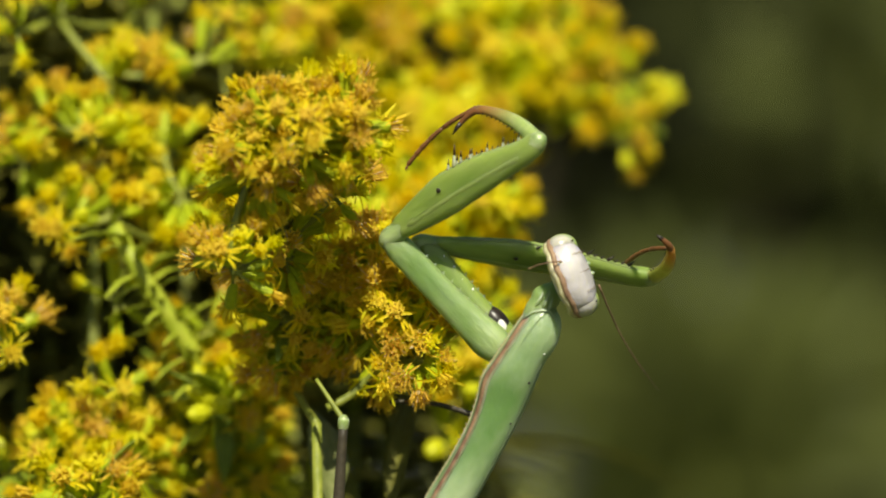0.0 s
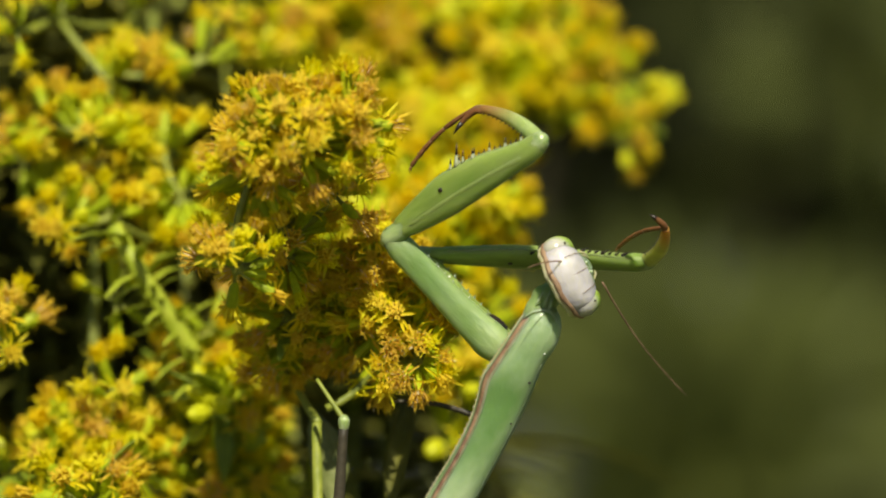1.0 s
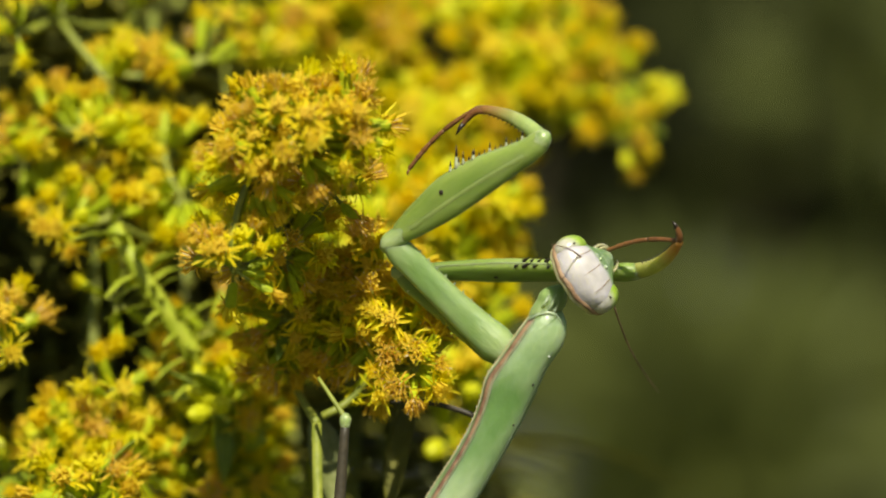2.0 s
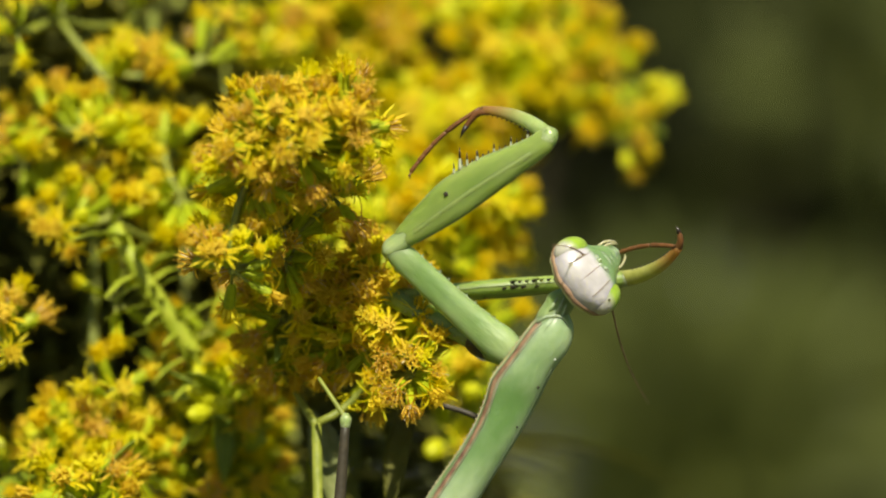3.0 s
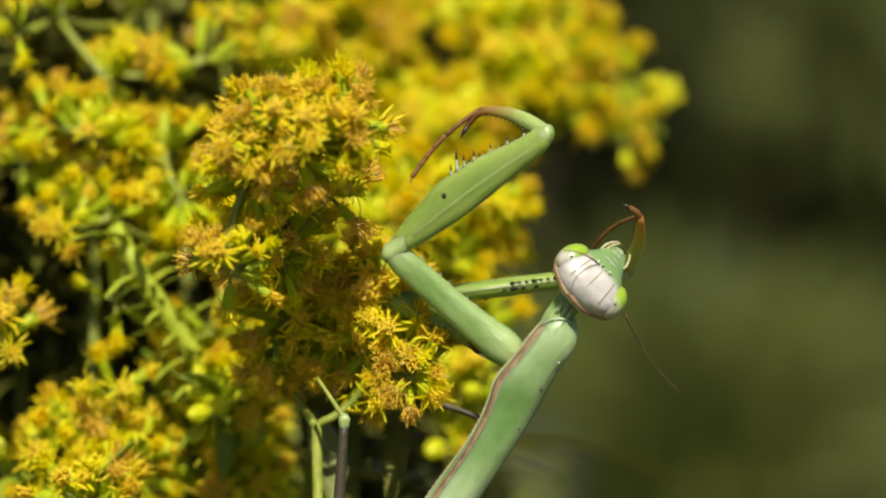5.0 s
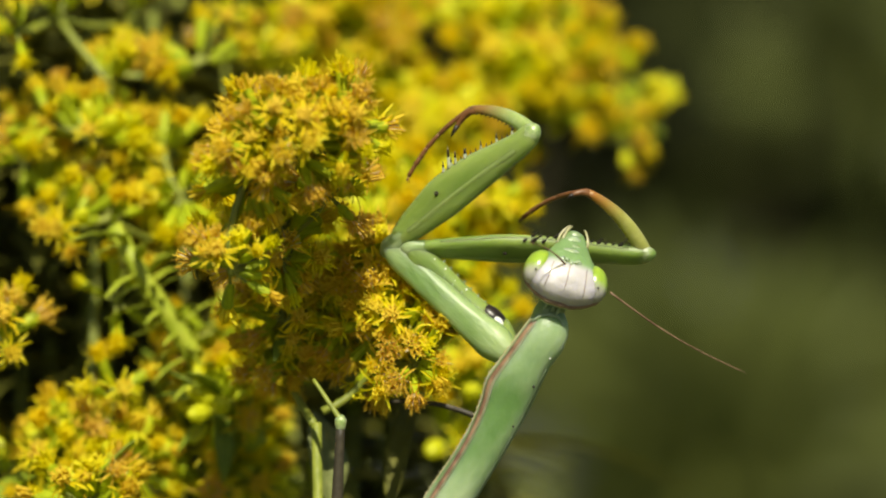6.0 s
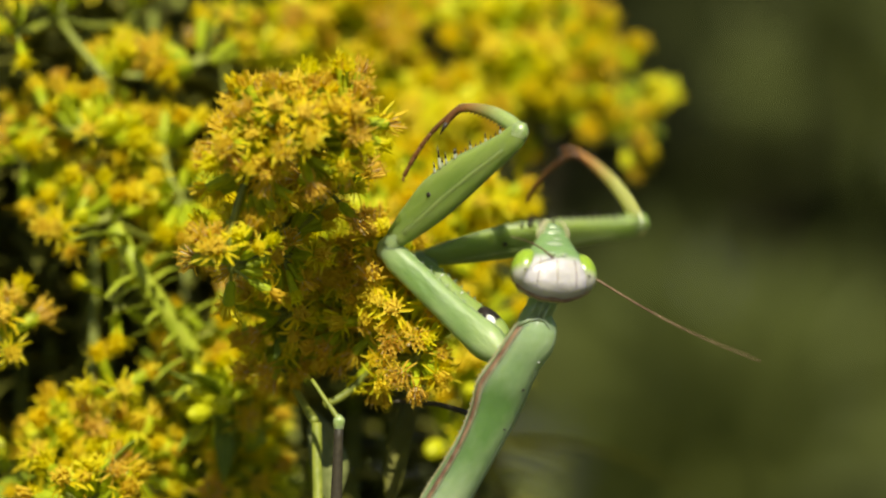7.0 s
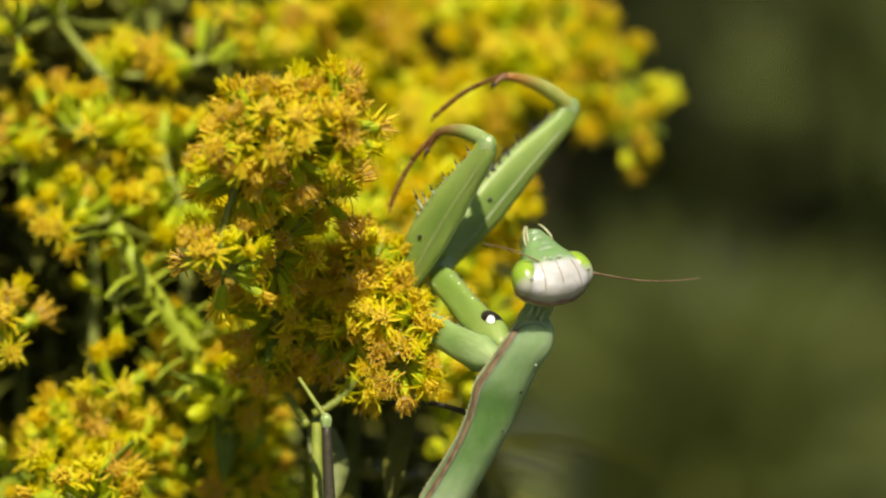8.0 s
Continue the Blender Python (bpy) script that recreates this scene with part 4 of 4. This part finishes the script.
# ---- what moves ----
def smooth(rows, t):
    """The rows' values at t: a curve through them all, that never overshoots."""
    rows = np.array(rows, float)
    time = rows[:, 0]
    i = min(max(int(np.searchsorted(time, t, side="right")) - 1, 0), len(time) - 2)
    w = np.diff(time)
    run = np.diff(rows, axis=0) / w[:, None]

    def slope(j):
        if j == 0 or j == len(time) - 1:
            return run[min(j, len(run) - 1)] * 0
        a, b = run[j - 1], run[j]
        return np.where(a * b > 0, 2 * a * b / np.where(np.abs(a + b) > 1e-9, a + b, 1), 0)
    s = (t - time[i]) / w[i]
    v = ((1 + 2 * s) * (1 - s) ** 2 * rows[i] + s * (1 - s) ** 2 * w[i] * slope(i)
         + s * s * (3 - 2 * s) * rows[i + 1] + s * s * (s - 1) * w[i] * slope(i + 1))
    return v[1:]


def bone(a, b, roll=0.0):
    """The pose of a limb from a towards b, its broad side to the lens, turned about itself by roll."""
    z = (b - a).normalized()
    x = Vector((0, 1, 0)).cross(z).normalized()
    m = Matrix((x, z.cross(x), z)).transposed().to_4x4()
    return Matrix.Translation(a - MANTIS_BASE) @ m @ Matrix.Rotation(radians(roll), 4, "Z")


def reach(a, place, length, way):
    """Where a limb of that length (mm) from a ends, seen at the grid place; way: 1 leads off, -1 nearer."""
    d = a.y * 1000
    for _ in range(12):
        flat = spot(*place, d) - a
        d = .5 * d + .5 * (a.y * 1000 + way * math.sqrt(max(0, (length * .001) ** 2 - flat.x ** 2 - flat.z ** 2)) * 1000)
    return a + (spot(*place, d) - a).normalized() * length * .001


def motions():
    # seconds; foot and top of the pronotum; middle of the head, its roll, tilt and yaw
    body = [
        (0.0, 806, 882, 962, 548, 1011, 488, 68, 82, 0), (0.5, 807, 882, 962, 548, 1014, 488, 65, 76, 0), (1.0, 807, 882, 962, 548, 1012, 488, 62, 70, 0),
        (1.5, 807, 882, 966, 547, 1037, 482, 58, 66, 0), (3.0, 810, 882, 990, 549, 1047, 481, 54, 45, 0), (3.5, 810, 882, 990, 549, 1047, 481, 54, 45, 0),
        (4.0, 810, 882, 992, 553, 1052, 485, 55, 47, 0), (4.5, 810, 882, 998, 560, 1067, 496, 62, 52, 0), (4.7, 810, 882, 998, 558, 1063, 493, 58, 46, 0),
        (5.8, 808, 882, 985, 566, 1028, 479, 19, 28, 4), (6.0, 805, 882, 972, 563, 1004, 477, 17, 32, 4), (6.5, 805, 882, 968, 560, 999, 471, 13, 24, 4),
        (6.8, 804, 882, 966, 560, 997, 471, 13, 25, 4), (7.0, 798, 882, 955, 558, 979, 466, 6, 32, 10), (7.1, 786, 882, 938, 548, 943, 459, -10, 30, 26),
        (7.2, 790, 882, 946, 550, 955, 457, -10, 30, 26), (7.3, 803, 882, 968, 550, 983, 463, -10, 30, 26), (7.5, 808, 882, 985, 550, 998, 463, -10, 30, 26),
        (7.7, 796, 882, 952, 550, 961, 473, -10, 30, 26), (8.0, 796, 882, 956, 550, 968, 473, -10, 30, 26)]
    # seconds; base, elbow, knee, end of the tibia, tip of the tarsus
    near = [
        (0.0, 878, 622, 680, 412, 953, 252, 843, 190, 722, 292), (0.5, 880, 622, 684, 412, 957, 252, 845, 189, 727, 293), (1.0, 880, 622, 685, 413, 957, 252, 845, 189, 728, 294),
        (1.5, 882, 622, 680, 416, 957, 250, 845, 189, 723, 297), (3.0, 898, 625, 684, 430, 973, 243, 850, 192, 727, 305), (3.5, 898, 625, 684, 435, 967, 238, 848, 192, 724, 312),
        (4.5, 902, 630, 690, 445, 964, 238, 845, 194, 727, 320), (4.7, 902, 628, 690, 445, 967, 238, 847, 194, 727, 318), (5.8, 896, 626, 692, 438, 966, 238, 852, 190, 731, 312),
        (6.0, 885, 620, 690, 438, 943, 236, 833, 191, 723, 312), (6.5, 885, 620, 688, 436, 934, 229, 828, 187, 725, 318), (6.8, 882, 620, 687, 438, 930, 230, 825, 187, 722, 318),
        (7.0, 872, 620, 684, 440, 921, 234, 815, 187, 715, 312), (7.1, 855, 628, 698, 515, 866, 262, 785, 224, 692, 340), (7.2, 860, 628, 700, 535, 860, 285, 780, 260, 682, 358),
        (7.3, 880, 630, 720, 525, 878, 246, 785, 232, 694, 372), (7.5, 892, 630, 730, 515, 903, 235, 800, 200, 708, 295), (7.7, 862, 632, 700, 540, 856, 250, 770, 224, 683, 348),
        (8.0, 858, 628, 698, 542, 865, 256, 776, 230, 690, 366)]
    # the same for the far foreleg; last, the turn of its femur
    far = [
        (0.0, 890, 610, 733, 413, 1152, 491, 1190, 440, 1108, 465, 54), (0.5, 890, 618, 722, 420, 1148, 476, 1186, 418, 1100, 448, 66), (1.0, 890, 621, 713, 426, 1142, 464, 1180, 403, 1095, 438, 70),
        (1.5, 892, 623, 713, 440, 1138, 464, 1204, 418, 1070, 438, 70), (1.7, 892, 623, 712, 458, 1135, 474, 1206, 422, 1072, 440, 68), (3.0, 890, 622, 694, 526, 1112, 493, 1206, 438, 1085, 452, 82),
        (3.5, 890, 622, 692, 530, 1110, 490, 1210, 432, 1080, 452, 82), (4.0, 892, 624, 692, 535, 1108, 485, 1200, 410, 1075, 448, 86), (4.5, 895, 628, 692, 548, 1108, 478, 1136, 392, 1070, 440, 98),
        (4.7, 895, 626, 692, 545, 1114, 472, 1140, 385, 1062, 440, 98), (5.8, 892, 606, 715, 468, 1140, 512, 1080, 372, 1010, 430, 50), (6.0, 888, 603, 728, 440, 1148, 450, 1040, 337, 925, 385, 58),
        (6.5, 888, 603, 760, 420, 1152, 520, 1020, 410, 950, 440, 60), (6.8, 886, 603, 755, 428, 1150, 505, 1022, 395, 948, 430, 58), (7.0, 880, 602, 730, 462, 1125, 396, 1015, 258, 935, 350, 42),
        (7.1, 866, 600, 748, 500, 1050, 228, 922, 152, 885, 290, 32), (7.2, 872, 600, 770, 495, 1020, 168, 900, 116, 860, 265, 32), (7.3, 890, 600, 790, 490, 996, 98, 880, 78, 820, 215, 32),
        (7.5, 902, 602, 800, 490, 922, 55, 800, 105, 730, 250, 32), (7.7, 876, 604, 785, 490, 955, 105, 835, 96, 710, 212, 26), (8.0, 874, 602, 775, 485, 1010, 192, 895, 132, 768, 207, 22)]
    # the turn of the far coxa about itself; whether its femur leads off (1) or nearer (-1); the depth of its base;
    # how far the body leans towards the lens
    inward = [(0.0, 0, 1, 3.1, 0), (1.7, 0, 1, 3.1, 0), (3.0, -110, 1, 3.1, 0), (4.7, -110, 1, 3.1, 0), (5.8, 0, -1, 4.6, 0), (6.8, 0, -1, 4.6, 0), (7.1, 0, 1, 4.0, 4), (8.0, 0, 1, 4.0, 4)]
    # the long antenna, root and tip
    thread = [
        (0.0, 1060, 505, 1165, 690), (0.5, 1062, 502, 1190, 697), (1.0, 1066, 500, 1215, 700), (1.5, 1088, 540, 1182, 690), (3.0, 1083, 545, 1148, 715), (3.5, 1086, 550, 1146, 720),
        (4.5, 1104, 578, 1126, 700), (4.7, 1106, 568, 1150, 700), (5.8, 1098, 525, 1330, 670), (6.0, 1080, 518, 1320, 660), (6.5, 1074, 514, 1355, 670), (6.8, 1072, 512, 1350, 670),
        (7.0, 1056, 495, 1348, 640), (7.1, 1028, 472, 1210, 500), (7.2, 1036, 468, 1210, 490), (7.3, 1066, 470, 1240, 490), (7.5, 1080, 470, 1250, 480), (7.7, 1046, 485, 1230, 492), (8.0, 1050, 483, 1240, 492)]
    # the antenna that reaches over the other eye
    curl = [
        (0.0, 1020, 466, 935, 476), (1.0, 1018, 466, 935, 474), (1.5, 1036, 468, 978, 434), (3.0, 1038, 455, 978, 435), (3.5, 1038, 455, 978, 436), (4.5, 1070, 470, 1006, 445), (4.7, 1068, 466, 1004, 443),
        (5.8, 1020, 474, 950, 446), (6.0, 1002, 470, 938, 430), (6.5, 997, 470, 934, 446), (6.8, 994, 470, 932, 446), (7.0, 982, 460, 908, 420), (7.1, 948, 462, 838, 425), (7.2, 958, 460, 838, 420), (7.3, 988, 464, 872, 422),
        (7.5, 1003, 464, 888, 422), (7.7, 966, 474, 850, 432), (8.0, 972, 474, 855, 432)]
    # sway of the sprig's two flower branches and of the knee of the middle leg
    sway = [
        (0.0, 2, -1, 17, -34, 608, 744), (0.5, 4, -4, 18, -36, 609, 743), (1.0, 5, -3, 16, -33, 609, 744), (1.5, 4, -4, 12, -25, 611, 741), (3.0, 0, -1, 2, -8, 612, 741), (3.5, 0, 0, 0, 0, 612, 743),
        (4.5, -2, 0, 0, 0, 612, 741), (6.0, -3, -1, 9, -28, 603, 744), (6.5, 0, -2, 13, -36, 605, 747), (7.0, -1, -6, 12, -39, 600, 744), (7.1, -4, -3, 8, -38, 590, 740),
        (7.2, 2, 0, 16, -22, 596, 738), (7.3, 5, -14, 29, -37, 603, 737), (7.5, 4, -15, 19, -44, 605, 733), (7.7, -12, -4, -8, -32, 582, 738), (8.0, -16, 0, -8, -23, 577, 741)]
    keys = {ob: [] for ob in (pronotum, head, antenna, antenna_short, coxa_near, femur_near, tibia_near, tarsus_near, coxa_far, femur_far, tibia_far, tarsus_far, mid_femur, mid_tibia, main_branch, low_branch)}
    home = {ob: ob.matrix_basis.copy() for ob in (main_branch, low_branch)}
    for step in range(81):
        t = step / 10
        fa, fb, ta, tb, ha, hb, roll, tilt, yaw = smooth(body, t)
        turn_over, lead, far_depth, lean = smooth(inward, t)
        keys[pronotum].append((t, bone(spot(fa, fb, 2), spot(ta, tb, -lean))))
        turn = Matrix.Rotation(radians(roll), 4, "Y") @ Matrix.Rotation(radians(yaw), 4, "Z") @ Matrix.Rotation(radians(-tilt), 4, "X")
        keys[head].append((t, Matrix.Translation(spot(ha, hb, -1.0 - lean) - MANTIS_BASE) @ turn))
        ra, rb, pa, pb = smooth(thread, t)
        root = spot(ra, rb, -lean)
        keys[antenna].append((t, bone(root, reach(root, (pa, pb), FEELER, 1))))
        ra, rb, pa, pb = smooth(curl, t)
        root = spot(ra, rb, -2.7 - lean)
        keys[antenna_short].append((t, bone(root, reach(root, (pa, pb), FEELER_SHORT, -1))))
        v = smooth(near, t)
        base = spot(v[0] + 20, v[1] + 12, 1.8 - .7 * lean)
        elbow = reach(base, v[2:4], COXA_NEAR, 1)
        knee = reach(elbow, v[4:6], FEMUR_NEAR, -1)
        ankle = reach(knee, v[6:8], TIBIA_LONG, 1)
        tip = reach(ankle, v[8:10], TARSUS_LONG, 1)
        for ob, a, b in ((coxa_near, base, elbow), (femur_near, elbow, knee), (tibia_near, knee, ankle), (tarsus_near, ankle, tip)):
            keys[ob].append((t, bone(a, b, -16 if ob is femur_near else 0)))
        v = smooth(far, t)
        base = spot(v[0] + 12, v[1] + 9, far_depth - .7 * lean)
        elbow = reach(base, v[2:4], COXA_FAR, 1)
        knee = reach(elbow, v[4:6], FEMUR_FAR, lead)
        ankle = reach(knee, v[6:8], TIBIA_LONG, -1)
        tip = reach(ankle, v[8:10], TARSUS_LONG, 1)
        for ob, a, b in ((coxa_far, base, elbow), (femur_far, elbow, knee), (tibia_far, knee, ankle), (tarsus_far, ankle, tip)):
            keys[ob].append((t, bone(a, b, v[10] if ob is femur_far else turn_over if ob is coxa_far else 0)))
        ma, mb, la, lb, ka, kb = smooth(sway, t)
        k = STEP
        keys[main_branch].append((t, Matrix.Translation((ma * k, 0, -mb * k)) @ home[main_branch]))
        keys[low_branch].append((t, Matrix.Translation((la * k, 0, -lb * k)) @ home[low_branch]))
        bent = spot(ka, kb, 2)
        keys[mid_femur].append((t, bone(reach(bent, (590, 1040), 15.0, 1), bent)))
        keys[mid_tibia].append((t, bone(bent, reach(bent, (ka - 48, kb - 72), 4.6, 1))))
    for ob, rows in keys.items():
        walk(ob, rows)


motions()
